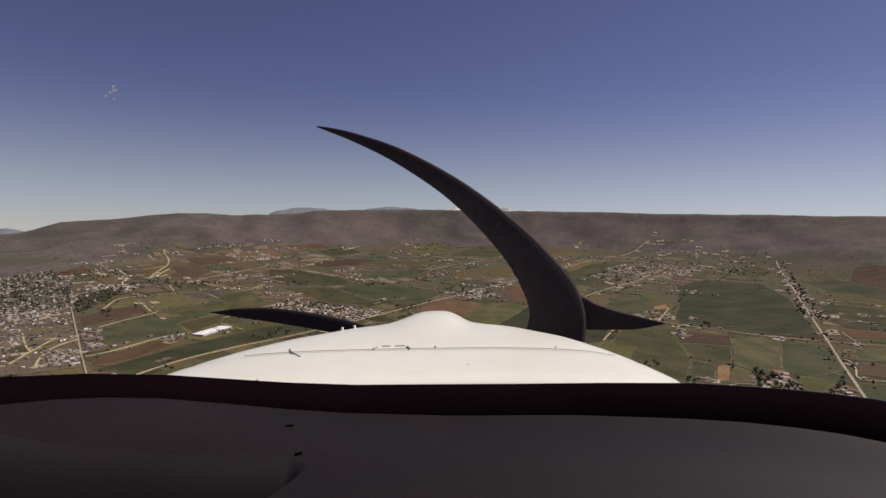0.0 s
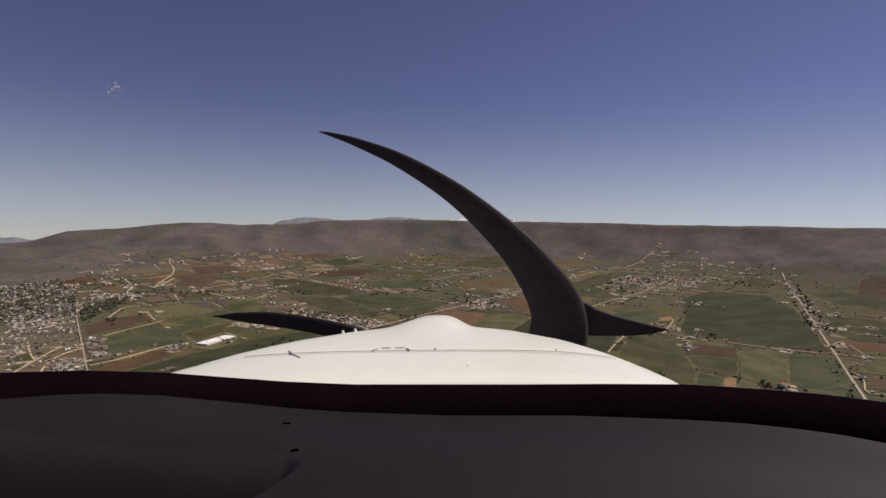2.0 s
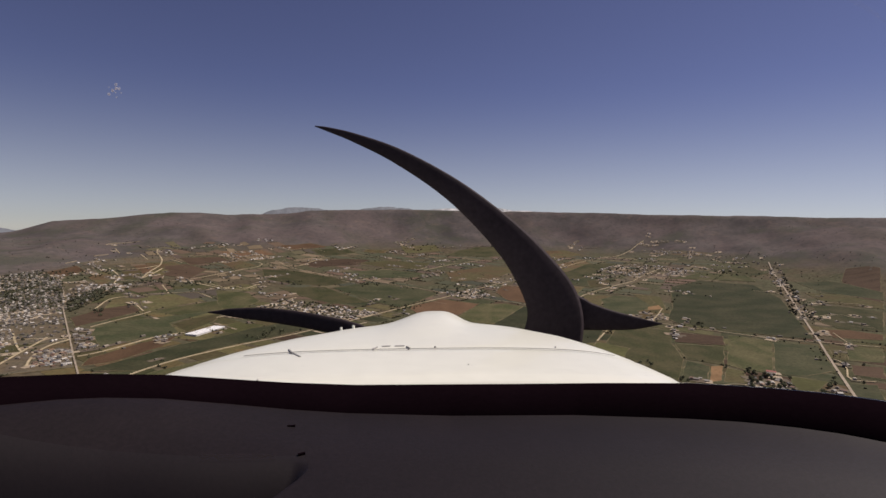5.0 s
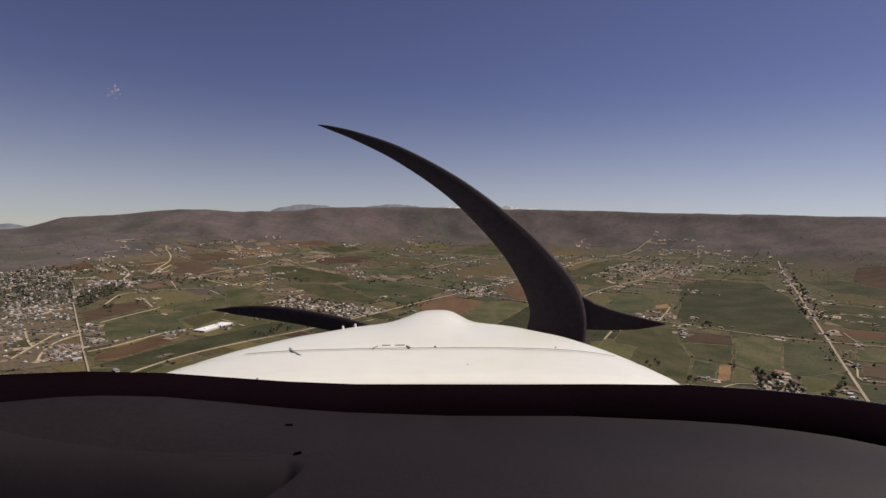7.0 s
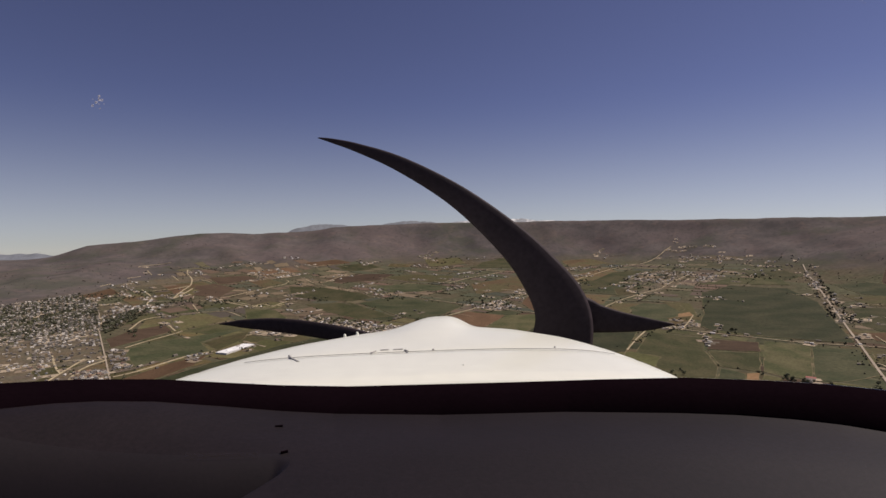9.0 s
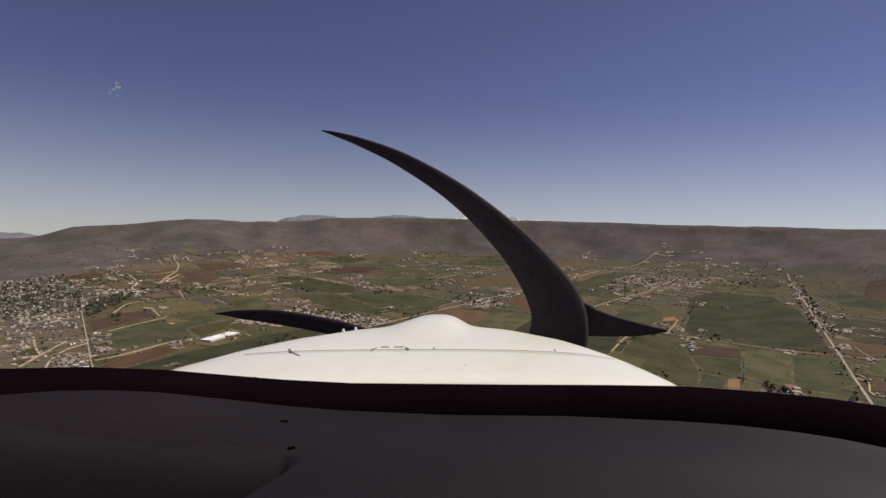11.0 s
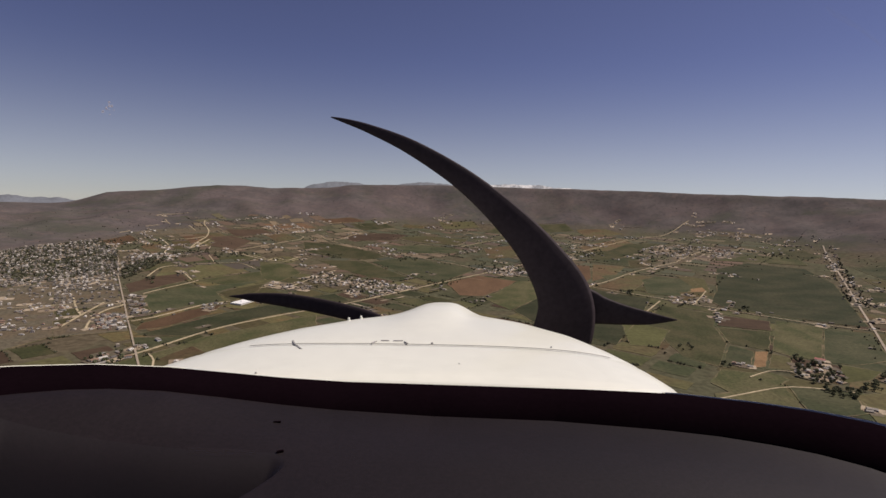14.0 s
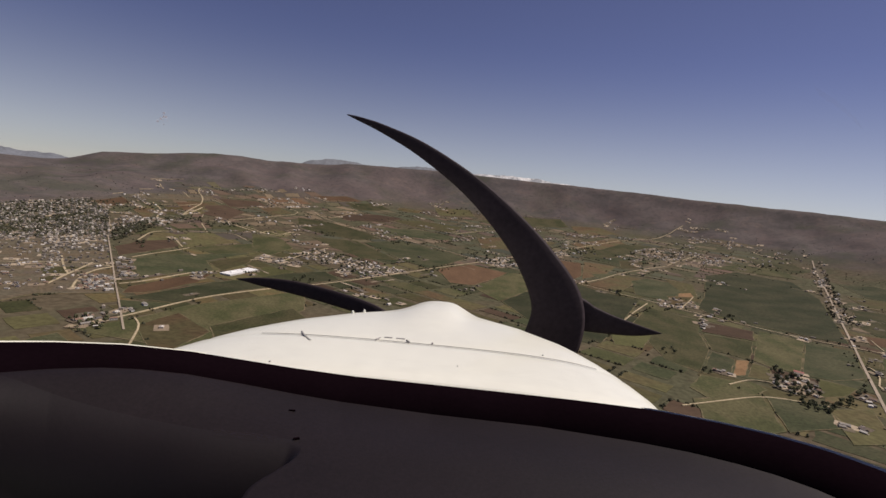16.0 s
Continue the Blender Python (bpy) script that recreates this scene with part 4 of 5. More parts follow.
# the houses and trees nearest to the flight path stand singly, the rest in masses
house_sites.sort(key=lambda p: math.hypot(p[0], p[1]))
for k, (x, y, turn, town) in enumerate(house_sites):
    if k < 295:
        house(x, y, turn, 0.68 if town else dice.uniform(0.8, 1.0))
    else:
        high = 1.3 if dice.random() < 0.1 else 1
        (town_boxes if town else far_boxes).append((x, y, turn, (0.62 if town else 0.85) * dice.uniform(7, 15), (0.62 if town else 0.85) * dice.uniform(6, 11), dice.uniform(3, 5.5) * high))
tree_sites.sort(key=lambda p: math.hypot(*p))
for k, (x, y) in enumerate(tree_sites):
    if k < 295:
        tree(x, y)
    else:
        far_crowns.append((x, y, dice.uniform(2.5, 6.5)))

house(778, 1206, -0.61, 0.95, 5)
house(748, 1178, -0.61 + math.pi / 2, 0.85, 5)

# long white packing shed with its yard
shed = tagged(new("packing_shed"), "long white flat roofed packing shed in a dirt yard", "shed")
shed.matrix_world = pose(-676, 1522, ground_z(-676, 1522) + 0.5, 0, 0, 74)
bm = bmesh.new()
box(bm, 0, 0, 1.6, 120, 38, 4)
part("wall", bm, material("shed_wall", (0.62, 0.61, 0.58), 0.7, vary=0.15, scale=0.05), shed)
bm = bmesh.new()
for i in range(-5, 6):
    box(bm, i * 11, 0, 3.9, 10.8, 39, 0.7)
box(bm, -20, 4, 4.9, 26, 6, 1.4)
box(bm, 30, -8, 4.7, 5, 5, 1.2)
part("roof", bm, material("shed_roof", (0.84, 0.84, 0.82), 0.5, vary=0.06, scale=0.03), shed, "bright white sheet roof")
field("tan", (-738, 1440), (-686, 1620), (-612, 1600), (-636, 1420))

# the rest of the town, far houses, as one mass
def house_mass(name, boxes, mat, label):
    verts, faces = [], []
    for x, y, turn, sx, sy, h in boxes:
        z, c, s, n = ground_z(x, y), math.cos(turn), math.sin(turn), len(verts)
        for dz in (-1, h):
            for a, b in ((-1, -1), (1, -1), (1, 1), (-1, 1)):
                verts.append((x + c * a * sx / 2 - s * b * sy / 2, y + s * a * sx / 2 + c * b * sy / 2, z + dz))
        for a in (-1, 1):
            verts.append((x + c * a * sx / 2, y + s * a * sx / 2, z + h + 1.3))
        faces += [[n + i for i in f] for f in ((0, 1, 5, 4), (1, 2, 6, 9, 5), (2, 3, 7, 6), (3, 0, 4, 8, 7), (4, 5, 9, 8), (6, 7, 8, 9))]
    me = bpy.data.meshes.new(name)
    me.from_pydata(verts, [], faces)
    me.materials.append(mat)
    tagged(new(name, me), label, "houses", kind="stuff")


verts, faces = [], []
for x, y, turn, w, h in yards:
    c, s, n, level = math.cos(turn), math.sin(turn), len(verts), 0.002 * (len(faces) % 97)
    for a, b in ((-1, -1), (0.2, -1.03), (1, -0.95), (1.03, 0.3), (1, 1), (-0.1, 1.02), (-0.97, 1), (-1.02, 0)):
        px, py = x + c * a * w - s * b * h, y + s * a * w + c * b * h
        verts.append((px, py, ground_z(px, py) + 1.6 + level))
    faces.append(list(range(n, n + 8)))
me = bpy.data.meshes.new("yards")
me.from_pydata(verts, [], faces)
me.materials.append(YARD)
tagged(new("yards", me), "dusty tan yards round the houses", "yards", kind="stuff")
house_mass("far_houses", far_boxes, WALL_FAR, "scattered pale and brown far houses along roads")
house_mass("town_houses", town_boxes, WALL_TOWN, "dense mass of small brown and pale town houses")

# scattered scrub, hedges and far trees as one mass
for _ in range(650):
    r, b = 1000 + 2300 * math.sqrt(dice.random()), radians(dice.uniform(-50, 48))
    if any(inside(r * math.sin(b), r * math.cos(b), f) for f in main_fields):
        continue
    far_crowns.append((r * math.sin(b), r * math.cos(b), dice.choice((1.2, 1.8, 2.4, 3.6))))
hill_brush = []
for _ in range(2400):
    r, b = dice.uniform(2700, 4350), radians(dice.uniform(-50, 48))
    x, y = r * math.sin(b), r * math.cos(b)
    if noise.noise(Vector((x / 260, y / 260, 4))) > -0.05:
        hill_brush.append((x, y, dice.choice((1.2, 1.6, 2.0, 2.8))))


def clump_mass(name, clumps, mat, label, category):
    """Many small leafy clumps, three lumps each, as one mesh."""
    verts, faces = [], []
    for x, y, r in clumps:
        z = ground_z(x, y)
        for _ in range(3):
            n = len(verts)
            ox, oy, oz, q = x + dice.uniform(-0.7, 0.7) * r, y + dice.uniform(-0.7, 0.7) * r, z + dice.uniform(0.4, 1.0) * r, r * dice.uniform(0.5, 0.9)
            for dx, dy, dz in ((1, 0, 0), (0, 1, 0), (-1, 0, 0), (0, -1, 0), (0, 0, 1), (0, 0, -1)):
                j = dice.uniform(0.75, 1.25)
                verts.append((ox + dx * q * j, oy + dy * q * j, oz + dz * q * j))
            faces += [[n + i for i in f] for f in ((0, 1, 4), (1, 2, 4), (2, 3, 4), (3, 0, 4), (1, 0, 5), (2, 1, 5), (3, 2, 5), (0, 3, 5))]
    me = bpy.data.meshes.new(name)
    me.from_pydata(verts, [], faces)
    me.materials.append(mat)
    tagged(new(name, me), label, category, kind="stuff")


clump_mass("hill_brush", hill_brush, material("dry_brush", (0.080, 0.074, 0.058), 0.95, vary=0.3, scale=0.05, fine=6, random_by="island", spread=0.35, spec=0.05), "low dry brush dotted over the brown slopes", "brush")
clump_mass("scrub", far_crowns, LEAF_FAR, "scattered dark scrub and far trees over the valley", "scrub")


# ---- aircraft ----
aircraft = tagged(new("aircraft"), "white single engine light aircraft with black propeller and dark glareshield", "aircraft")
aircraft.empty_display_size = 0.2
aircraft.matrix_world = PLANE

# cowling: half width and top height by distance ahead
CY = [1.00, 1.05, 1.15, 1.25, 1.34, 1.46, 1.58, 1.66, 1.72, 1.77, 1.80, 1.82]
CW = [0.690, 0.682, 0.665, 0.630, 0.582, 0.500, 0.388, 0.300, 0.228, 0.180, 0.150, 0.120]
CZ = [-0.331, -0.323, -0.322, -0.322, -0.325, -0.332, -0.343, -0.354, -0.362, -0.367, -0.376, -0.410]


def cowl_point(y, s, lift=0.0):
    """s from -1 to 1 across, over the top from flank to flank."""
    w, top = float(np.interp(y, CY, CW)), float(np.interp(y, CY, CZ)) + float(np.interp(y, [1.25, 1.4, 1.6, 1.82], [0, 0.007, 0.011, 0.010]))
    w *= float(np.interp(y, [1.0, 1.34, 1.5, 1.7], [0.95, 0.95, 0.975, 0.995] if s > 0 else [1.035, 1.02, 1.01, 1.02]))
    a = s * math.pi / 2
    x = w * math.copysign(abs(math.sin(a)) ** 0.85, a)
    drop = 0.20 * (1 - (1 - min(abs(x) / w, 1) ** 4.5) ** (1 / 4.5)) + 0.012 * (x / w) ** 2
    hump = 0.031 * math.exp(-abs((x - 0.004) / (0.114 if x < 0.004 else 0.080)) ** 3.0) * float(smooth_step(y, 1.30, 1.72)) * float(1 - smooth_step(y, 1.80, 1.83))
    cx = -0.012 - 0.085 * (1.8 - y)
    return (cx + x, y, top - drop + hump + lift)


bm = bmesh.new()
ys = list(np.linspace(1.0, 1.245, 14)) + list(np.linspace(1.256, 1.82, 34))
rows = [[cowl_point(y, s, -0.0025 if 1.2446 < y < 1.2565 else 0) for s in np.linspace(-1, 1, 97)] for y in ys]
rows.append([(p[0] * 0.6, 1.83, p[2] - 0.12) for p in rows[-1]])
rows.insert(0, [(p[0], 0.995, p[2] - 0.08) for p in rows[0]])
sheet(bm, rows)
cowling = part("cowling", bm, WHITE_PAINT, aircraft, "glossy white engine cowling with rounded nose", True)


def strip_on_cowl(name, y, s0, s1, width, mat, lift=0.0012, bow=0.0):
    bm = bmesh.new()
    ss = np.linspace(s0, s1, 40)
    sheet(bm, [[cowl_point(y + dy + bow * s * s, s, lift * k) for s in ss] for dy, k in ((-width / 2, 0.2), (-width / 4, 1), (width / 4, 1), (width / 2, 0.2))])
    return part(name, bm, mat, cowling)


strip_on_cowl("seam", 1.25, -0.41, 0.54, 0.0032, SEAM)
for s0, s1 in ((-0.070, -0.053), (-0.044, -0.026)):
    strip_on_cowl("hinge_pin", 1.276, s0, s1, 0.006, HINGE, 0.002)
for s, a in ((-0.081, -0.5), (-0.018, 0.5)):
    bm = bmesh.new()
    p = cowl_point(1.262, s)
    box(bm, p[0], p[1], p[2] + 0.0005, 0.0026, 0.020, 0.0025, a)
    part("latch", bm, HINGE, cowling)
bm = bmesh.new()
sheet(bm, [[cowl_point(1.278 - 0.074 * u, -0.300 + 0.072 * u + v, lift) for u in np.linspace(0, 1, 9)] for v, lift in ((-0.003, 0), (-0.002, 0.0018), (0.002, 0.0018), (0.003, 0))])
part("latch", bm, HINGE, cowling, "grey quarter turn latch")
for y, s, size in ((1.04, -0.24, 0.0026), (1.11, 0.085, 0.0012), (1.262, 0.022, 0.0030), (1.27, 0.335, 0.0022)):
    bm = bmesh.new()
    p = cowl_point(y, s)
    bmesh.ops.create_cone(bm, cap_ends=True, segments=10, radius1=size, radius2=size * 0.7, depth=0.003, matrix=Matrix.Translation((p[0], p[1], p[2] + 0.001)))
    part("rivet", bm, HINGE, cowling)
for y, s in ((1.56, -0.405), (1.585, -0.372)):
    bm = bmesh.new()
    p = cowl_point(y, s)
    bmesh.ops.create_cone(bm, cap_ends=True, segments=8, radius1=0.006, radius2=0.003, depth=0.014, matrix=Matrix.Translation((p[0], p[1], p[2] + 0.002)))
    part("peg", bm, WHITE_PAINT, cowling, "small white peg")

# propeller, at rest
propeller = new("propeller")
propeller.parent = aircraft
PROP_Y = 1.95
bm = bmesh.new()
bmesh.ops.create_cone(bm, cap_ends=True, segments=32, radius1=0.13, radius2=0.05, depth=0.18, matrix=Matrix.Translation((-0.02, PROP_Y + 0.03, -0.50)) @ pose(0, 0, 0, -90))
part("hub", bm, WHITE_PAINT, propeller, "white spinner cone", True)


def blade(points, thick=0.02, behind=0.0, mat=BLADE, name="blade", label="curved matt black propeller blade"):
    """A blade along a bent line of (x, z, chord) in the plane of the propeller, with an airfoil section and a slight twist."""
    pts = [Vector(p) for p in points]
    line = []
    n = 14
    for i in range(len(pts) - 1):
        p0, p1, p2, p3 = pts[max(i - 1, 0)], pts[i], pts[i + 1], pts[min(i + 2, len(pts) - 1)]
        for k in range(n):
            t = k / n
            line.append(0.5 * ((2 * p1) + (p2 - p0) * t + (2 * p0 - 5 * p1 + 4 * p2 - p3) * t * t + (3 * p1 - p0 - 3 * p2 + p3) * t ** 3))
    line.append(pts[-1])
    bm = bmesh.new()
    rings = []
    for i, p in enumerate(line):
        d = line[min(i + 1, len(line) - 1)] - line[max(i - 1, 0)]
        d = Vector((d.x, d.y, 0)).normalized()
        nrm = Vector((d.y, -d.x, 0))
        twist = 0.12 * (1 - i / len(line))
        ring = []
        for a in np.linspace(0, 2 * math.pi, 12, endpoint=False):
            c, h = math.cos(a) * p.z / 2, math.sin(a) * thick * (0.25 + 0.75 * p.z / 0.15) / 2
            ring.append(bm.verts.new((p.x + nrm.x * c, PROP_Y + behind + h + c * twist, p.y + nrm.y * c)))
        rings.append(ring)
    for a, b in zip(rings, rings[1:]):
        for i in range(12):
            bm.faces.new((a[i], a[(i + 1) % 12], b[(i + 1) % 12], b[i]))
    bm.faces.new(rings[0][::-1])
    bm.faces.new(rings[-1])
    bmesh.ops.recalc_face_normals(bm, faces=bm.faces)
    part(name, bm, mat, propeller, label, True)


blade([(0.354, -0.661, 0.217), (0.426, -0.488, 0.234), (0.430, -0.339, 0.205), (0.335, -0.178, 0.150), (0.209, -0.040, 0.113), (0.046, 0.097, 0.081), (-0.143, 0.212, 0.056), (-0.297, 0.278, 0.033), (-0.390, 0.308, 0.017), (-0.441, 0.321, 0.004)])
blade([(-0.181, -0.488, 0.054), (-0.308, -0.430, 0.058), (-0.476, -0.390, 0.058), (-0.624, -0.366, 0.052), (-0.750, -0.356, 0.033), (-0.800, -0.354, 0.017), (-0.845, -0.353, 0.004)])
blade([(0.420, -0.415, 0.100), (0.462, -0.392, 0.150), (0.515, -0.381, 0.144), (0.578, -0.396, 0.110), (0.663, -0.412, 0.080), (0.769, -0.425, 0.048), (0.869, -0.429, 0.004)], behind=0.05)

# glareshield: rim line and inner line, by place across
TOP_U = [-1.239, -1.018, -0.854, -0.691, -0.538, -0.419, -0.31, -0.179, 0.127, 0.301, 0.465, 0.619, 0.728, 0.85, 1.005, 1.23]
TOP_Y = [0.693, 0.793, 0.854, 0.905, 0.942, 0.965, 0.981, 0.994, 0.997, 0.982, 0.957, 0.923, 0.894, 0.856, 0.798, 0.698]
TOP_Z = [-0.235, -0.2458, -0.2572, -0.2685, -0.2838, -0.3003, -0.3139, -0.3247, -0.329, -0.3252, -0.3201, -0.3203, -0.321, -0.3235, -0.3286, -0.3306]
LOW_U = [-1.246, -1.023, -0.857, -0.748, -0.66, -0.551, -0.42, -0.311, -0.202, -0.004, 0.237, 0.456, 0.566, 0.677, 0.765, 0.863, 1.012, 1.239]
LOW_Y = [0.62, 0.721, 0.783, 0.818, 0.843, 0.869, 0.895, 0.911, 0.922, 0.93, 0.919, 0.888, 0.866, 0.838, 0.813, 0.781, 0.725, 0.623]
LOW_Z = [-0.2656, -0.2701, -0.2777, -0.2829, -0.2895, -0.3015, -0.3223, -0.3392, -0.3517, -0.3631, -0.3618, -0.3598, -0.3585, -0.3585, -0.3595, -0.3621, -0.3685, -0.3665]


def hood_front(x):
    return 0.742 - 0.008 * float(smooth_step(-x, 0.24, 0.42)) - 0.009 * float(smooth_step(-x, 0.40, 0.70))


def hood_end(y):
    return -0.207 - 0.012 * float(smooth_step(y, 0.71, 0.742)) - 0.045 * float(smooth_step(-y, -0.71, -0.60))


def shelf_z(x, y):
    """Top of the glareshield, with the recess of the instrument hood."""
    z = -0.340 - 0.035 * (0.9 - y)
    t = min(max((hood_front(x) - y) / 0.088, 0), 1)
    drop = (1 - math.sqrt(1 - t * t)) * float(smooth_step(hood_end(y) - x, -0.002, 0.022))
    return z - 0.125 * drop


cols = np.linspace(-1.08, 1.05, 401)
FRONT_ROW, LAST_ROW = 90, 200                 # the hood's front edge lies on one row of the grid, its end on one column
END_COL = int(np.argmin(abs(cols * 0.66 + 0.215)))
grid = []
for k in range(LAST_ROW + 1):
    row = []
    for u in cols:
        y1, z1 = float(np.interp(u, LOW_U, LOW_Y)), float(np.interp(u, LOW_U, LOW_Z))
        front = hood_front(u * 0.75)
        y = y1 + (front - y1) * k / FRONT_ROW if k <= FRONT_ROW else front + (0.30 - front) * (k - FRONT_ROW) / (LAST_ROW - FRONT_ROW)
        deep = (y1 - y) / (y1 - 0.30)
        row.append([u * (y1 + (0.42 - y1) * deep), y, z1, float(smooth_step(deep, 0.0, 0.35))])
    pull = hood_end(row[END_COL][1]) - row[END_COL][0]
    for j, p in enumerate(row):
        p[0] += pull * max(0, 1 - abs(j - END_COL) / 60) * float(smooth_step(k, FRONT_ROW - 40, FRONT_ROW))
    grid.append([(x, y, z1 * (1 - b) + shelf_z(x, y) * b) for x, y, z1, b in row])


def shelf_part(name, mat, parent, label, hood):
    """The quads of the shelf that belong, or not, to the sunken instrument hood."""
    bm = bmesh.new()
    made = {}
    for i in range(len(grid) - 1):
        for j in range(len(cols) - 1):
            if (i >= FRONT_ROW and j < END_COL) == hood:
                f = []
                for a, b in ((i, j), (i, j + 1), (i + 1, j + 1), (i + 1, j)):
                    if (a, b) not in made:
                        made[a, b] = bm.verts.new(grid[a][b])
                    f.append(made[a, b])
                bm.faces.new(f)
    return part(name, bm, mat, parent, label, True)


glareshield = shelf_part("glareshield", PAD, aircraft, "matt charcoal padded glareshield", False)
shelf_part("instrument_hood", PAD_SHADED, glareshield, "rounded vinyl instrument hood, coloured darker for shade", True)
bm = bmesh.new()
rows = [[], [], [], [], []]
for u in cols:
    y1, z1 = float(np.interp(u, LOW_U, LOW_Y)), float(np.interp(u, LOW_U, LOW_Z))
    y2, z2 = float(np.interp(u, TOP_U, TOP_Y)), float(np.interp(u, TOP_U, TOP_Z))
    rows[0].append((u * y1, y1 - 0.003, z1 - 0.01))
    rows[1].append((u * y1, y1, z1 + 0.002))
    rows[2].append((u * (y1 + y2) / 2, (y1 + y2) / 2, (z1 + z2) / 2 + 0.004))
    rows[3].append((u * y2, y2, z2))
    rows[4].append((u * (y2 + 0.02), y2 + 0.02, z2 - 0.03))
sheet(bm, rows)
part("windscreen_rim", bm, BLACK_RIM, aircraft, "black windscreen base trim", True)
bm = bmesh.new()
rows = [[], [], []]
for u in cols:
    y2, z2 = float(np.interp(u, TOP_U, TOP_Y)), float(np.interp(u, TOP_U, TOP_Z))
    rows[0].append((u * (y2 + 0.022), y2 + 0.022, z2 - 0.028))
    rows[1].append((u * (y2 + 0.024), y2 + 0.024, z2 - (0.0072 if not -0.50 < u < 0.44 else 0.03)))
    rows[2].append((u * (y2 + 0.06), y2 + 0.06, z2 - 0.08))
sheet(bm, rows)
part("windscreen_flange", bm, WHITE_PAINT, aircraft, "thin white windscreen flange", True)
for x, y, sx, sy, a in ((-0.224, 0.744, 0.010, 0.004, 0.5), (-0.262, 0.838, 0.012, 0.003, 0.1)):
    bm = bmesh.new()
    box(bm, x, y, shelf_z(x + 0.03, y) + 0.002, sx, sy, 0.004, a)
    part("vent_slot", bm, BLACK_RIM, glareshield, "small black slot")

# fuselage under the cowling and round the cabin
bm = bmesh.new()
rows = []
for y in np.linspace(1.80, -1.62, 44):
    w = float(np.interp(y, [-1.62, -0.4, 0.5, 0.8, 1.0, 1.15, 1.25, 1.34, 1.46, 1.58, 1.66, 1.80], [0.55, 0.74, 0.78, 0.74, 0.68, 0.655, 0.62, 0.575, 0.494, 0.383, 0.295, 0.12]))
    sill = float(np.interp(y, [-1.62, -0.4, 0.4, 0.8, 1.0, 1.2, 1.8], [-0.20, -0.36, -0.42, -0.46, -0.47, -0.50, -0.56]))
    deep = float(np.interp(y, [-1.62, 0.0, 1.2, 1.8], [0.50, 0.55, 0.45, 0.16]))
    cx = -0.012 - 0.085 * (1.8 - y) * (1.0 if y > 1 else 0.0) - (0.068 if y <= 1 else 0)
    rows.append([(cx + w * math.sin(a), y, sill - deep * math.cos(a) ** 0.7) for a in np.linspace(-math.pi / 2 + 1e-4, math.pi / 2 - 1e-4, 33)])
sheet(bm, rows)
part("fuselage", bm, WHITE_PAINT, aircraft, "white rounded fuselage shell", True)
bm = bmesh.new()
prof = [(-0.68, -0.42), (-0.60, -0.72), (0.48, -0.72), (0.55, -0.42)]
sheet(bm, [[(x * (1 if y > -1 else 0.75), y, z + (0.1 if y < -1 else 0)) for x, z in prof] for y in (0.28, -0.5, -1.58)])
box(bm, -0.06, -1.60, -0.35, 1.0, 0.04, 0.72)
part("cabin_lining", bm, CABIN, aircraft, "unseen dark cabin lining")
# unseen roof and sides that close the cabin behind the windscreen, raked back left for light
bm = bmesh.new()
hull = [(-0.74, -0.40), (-0.73, -0.20), (-0.66, 0.42), (-0.62, 0.50), (-0.45, 0.60), (0.33, 0.60), (0.50, 0.50), (0.60, 0.10), (0.62, -0.40)]
rows = [[(x * w - 0.06 * (1 - w), y + (0.36 * (x - 0.62) if y > 0 else 0), z) for x, z in hull] for y, w in ((0.42, 1.0), (-0.4, 0.98), (-1.62, 0.72))]
for lining in (rows, [[(x * 1.03, y, z + (0.03 if z > 0 else 0)) for x, y, z in row] for row in rows]):
    sheet(bm, [row[:2] for row in lining])          # door below the added side window
    sheet(bm, [row[2:] for row in lining])
    sheet(bm, [row[1:3] for row in lining[1:]])
side_rows = rows[:2]
part("cabin_roof", bm, CABIN, aircraft, "unseen plain dark cabin roof and sides")
bm = bmesh.new()
rows = []
for a in np.linspace(-1.15, 1.15, 33):
    row = []
    for k in np.linspace(0, 1, 15):
        y = 1.02 - 0.2 * a * a - 0.95 * k
        row.append((math.sin(a) * (0.98 - 0.25 * k), y, -0.335 + 0.95 * k ** 0.8 * math.cos(a * 0.75) + 0.02))
    rows.append(row)
sheet(bm, rows)
glass = bpy.data.materials.new("clear_acrylic")
glass.use_nodes = True
nt = glass.node_tree
clear, shine, both = nt.nodes.new("ShaderNodeBsdfTransparent"), nt.nodes.new("ShaderNodeBsdfGlossy"), nt.nodes.new("ShaderNodeMixShader")
clear.inputs[0].default_value = (0.985, 0.985, 0.985, 1)
shine.inputs["Roughness"].default_value = 0.05
both.inputs[0].default_value = 0.008
nt.links.new(clear.outputs[0], both.inputs[1])
nt.links.new(shine.outputs[0], both.inputs[2])
nt.links.new(both.outputs[0], nt.nodes["Material Output"].inputs[0])
REFLECTION_LINE = ((0.505, 0.282), (0.5181, 0.275), (0.5345, 0.2665), (0.5533, 0.2552), (0.5761, 0.2381))
canopy = part("windscreen", bm, glass, aircraft, "clear acrylic windscreen with a dried insect splat", True)
canopy.visible_shadow = False
# unseen window, added to let sky light onto the glareshield's left
bm = bmesh.new()
sheet(bm, [row[1:3] for row in side_rows])
part("added_side_window", bm, glass, aircraft, "unseen clear acrylic side window added for light").visible_shadow = False


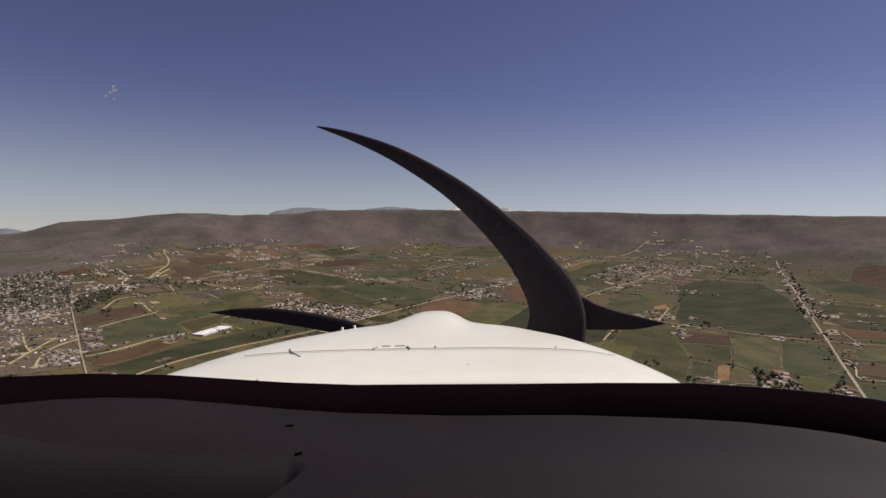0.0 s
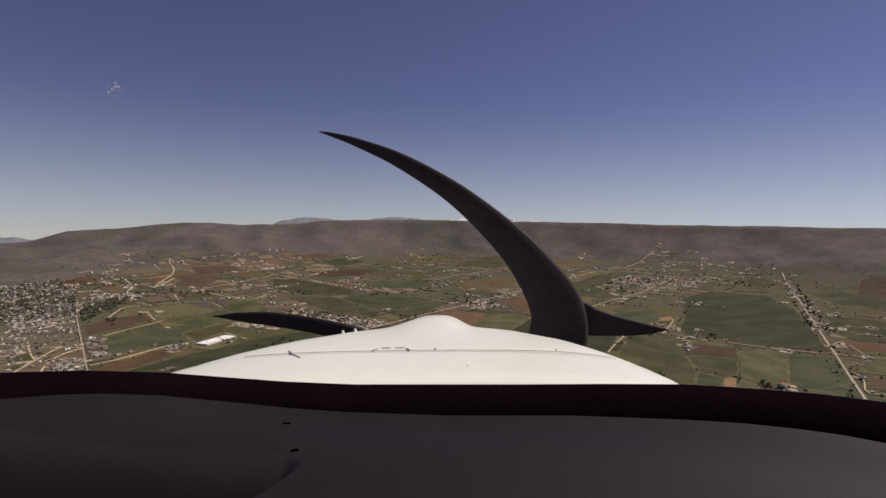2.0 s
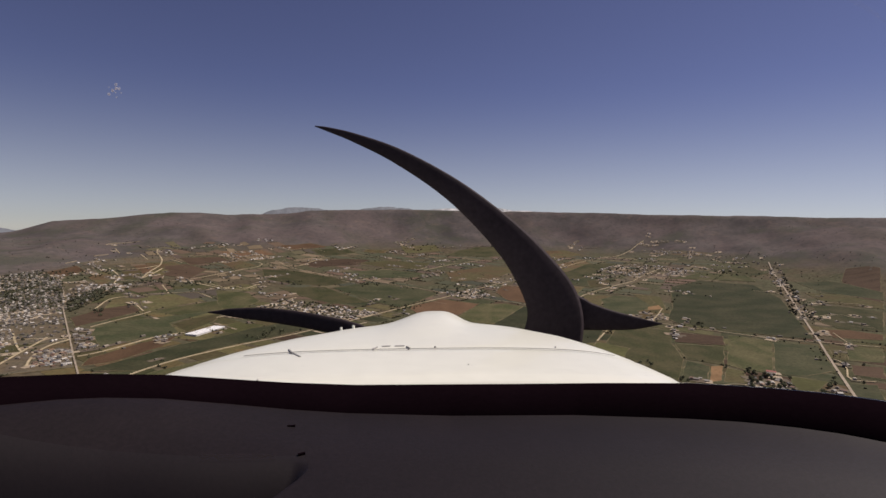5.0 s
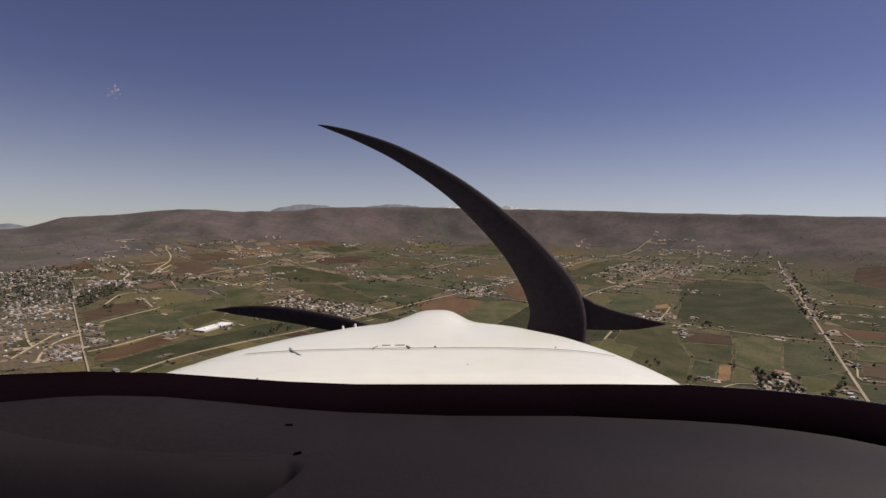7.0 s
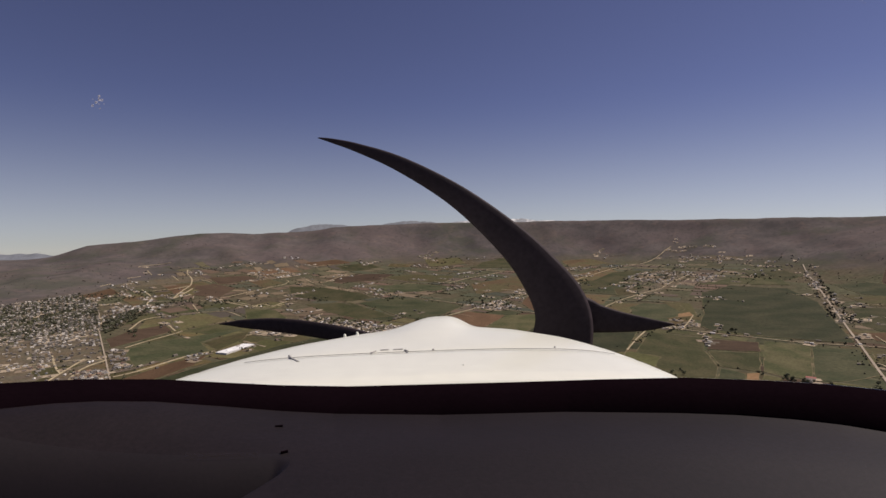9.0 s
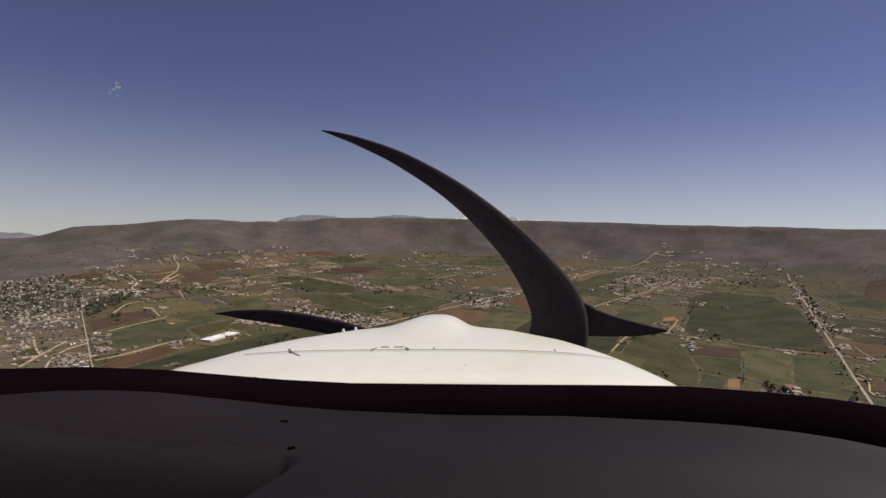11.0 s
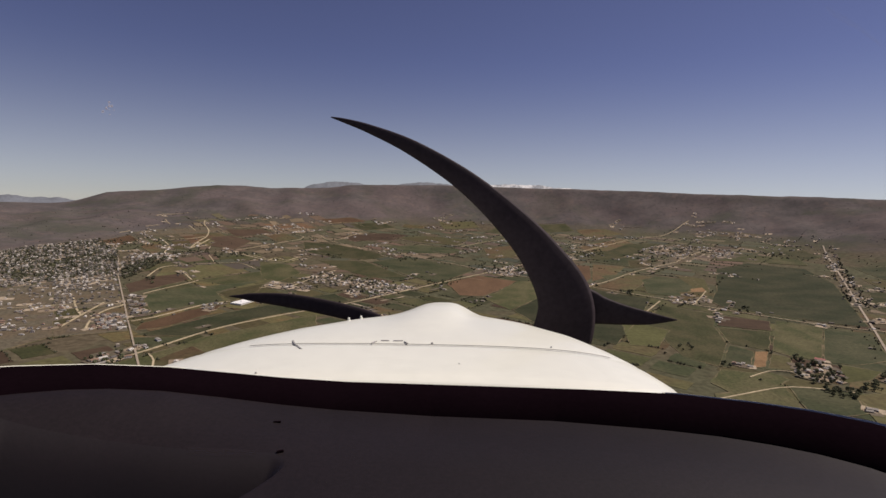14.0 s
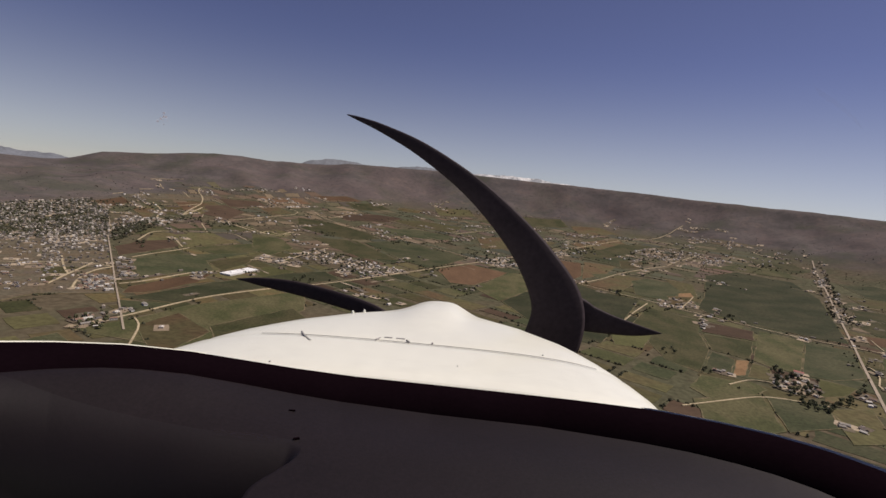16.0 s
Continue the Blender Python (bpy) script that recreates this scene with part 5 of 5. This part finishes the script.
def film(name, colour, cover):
    """A thin pale film that lets light through, for the splat and painted light streaks."""
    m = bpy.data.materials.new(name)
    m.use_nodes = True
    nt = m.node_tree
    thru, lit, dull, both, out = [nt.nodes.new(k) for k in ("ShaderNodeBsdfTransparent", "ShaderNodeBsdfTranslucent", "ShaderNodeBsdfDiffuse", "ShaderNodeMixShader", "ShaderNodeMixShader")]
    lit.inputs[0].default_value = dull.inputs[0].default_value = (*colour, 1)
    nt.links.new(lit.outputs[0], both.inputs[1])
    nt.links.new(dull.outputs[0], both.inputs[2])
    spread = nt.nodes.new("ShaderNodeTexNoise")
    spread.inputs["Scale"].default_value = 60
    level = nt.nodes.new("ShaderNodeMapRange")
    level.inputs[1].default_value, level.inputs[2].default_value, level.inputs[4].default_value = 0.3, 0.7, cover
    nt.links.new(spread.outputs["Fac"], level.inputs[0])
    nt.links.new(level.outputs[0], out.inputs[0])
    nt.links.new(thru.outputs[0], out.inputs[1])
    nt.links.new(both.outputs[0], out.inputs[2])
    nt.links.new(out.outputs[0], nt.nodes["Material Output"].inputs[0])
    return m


bm = bmesh.new()
d = random.Random(4)
for _ in range(14):
    a, q = d.uniform(0, 6.28), d.uniform(0.002, 0.010)
    bmesh.ops.create_icosphere(bm, subdivisions=1, radius=d.choice((0.0007, 0.0009, 0.0021)), matrix=Matrix.Translation((-0.4715 + q * math.cos(a), 0.76, 0.169 + q * math.sin(a))) @ Matrix.Diagonal((1, 0.5, 1, 1)))
part("insect_splat", bm, film("dried_splat", (0.9, 0.86, 0.88), 0.8), canopy, "pale dried insect splat")
# reflection in the windscreen, painted as a thin pale strip
bm = bmesh.new()
sheet(bm, [[(x + w, 0.70, z - w * 1.4) for w in (-0.0045, 0.0, 0.0045)] for x, z in REFLECTION_LINE])
part("reflection_streak", bm, film("painted_reflection", (0.8, 0.78, 0.8), 0.10), canopy, "faint pale painted reflection streak").visible_shadow = False
# highlight on the hood's crest, painted as two thin pale strips
crest_glow = film("painted_crest_highlight", (0.075, 0.062, 0.072), 0.30)
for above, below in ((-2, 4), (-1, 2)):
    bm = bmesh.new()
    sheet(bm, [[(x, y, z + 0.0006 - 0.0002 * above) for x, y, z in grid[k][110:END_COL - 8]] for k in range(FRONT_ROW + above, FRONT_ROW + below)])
    part("crest_highlight", bm, crest_glow, glareshield, "faint pale painted highlight along the hood's crest", True)
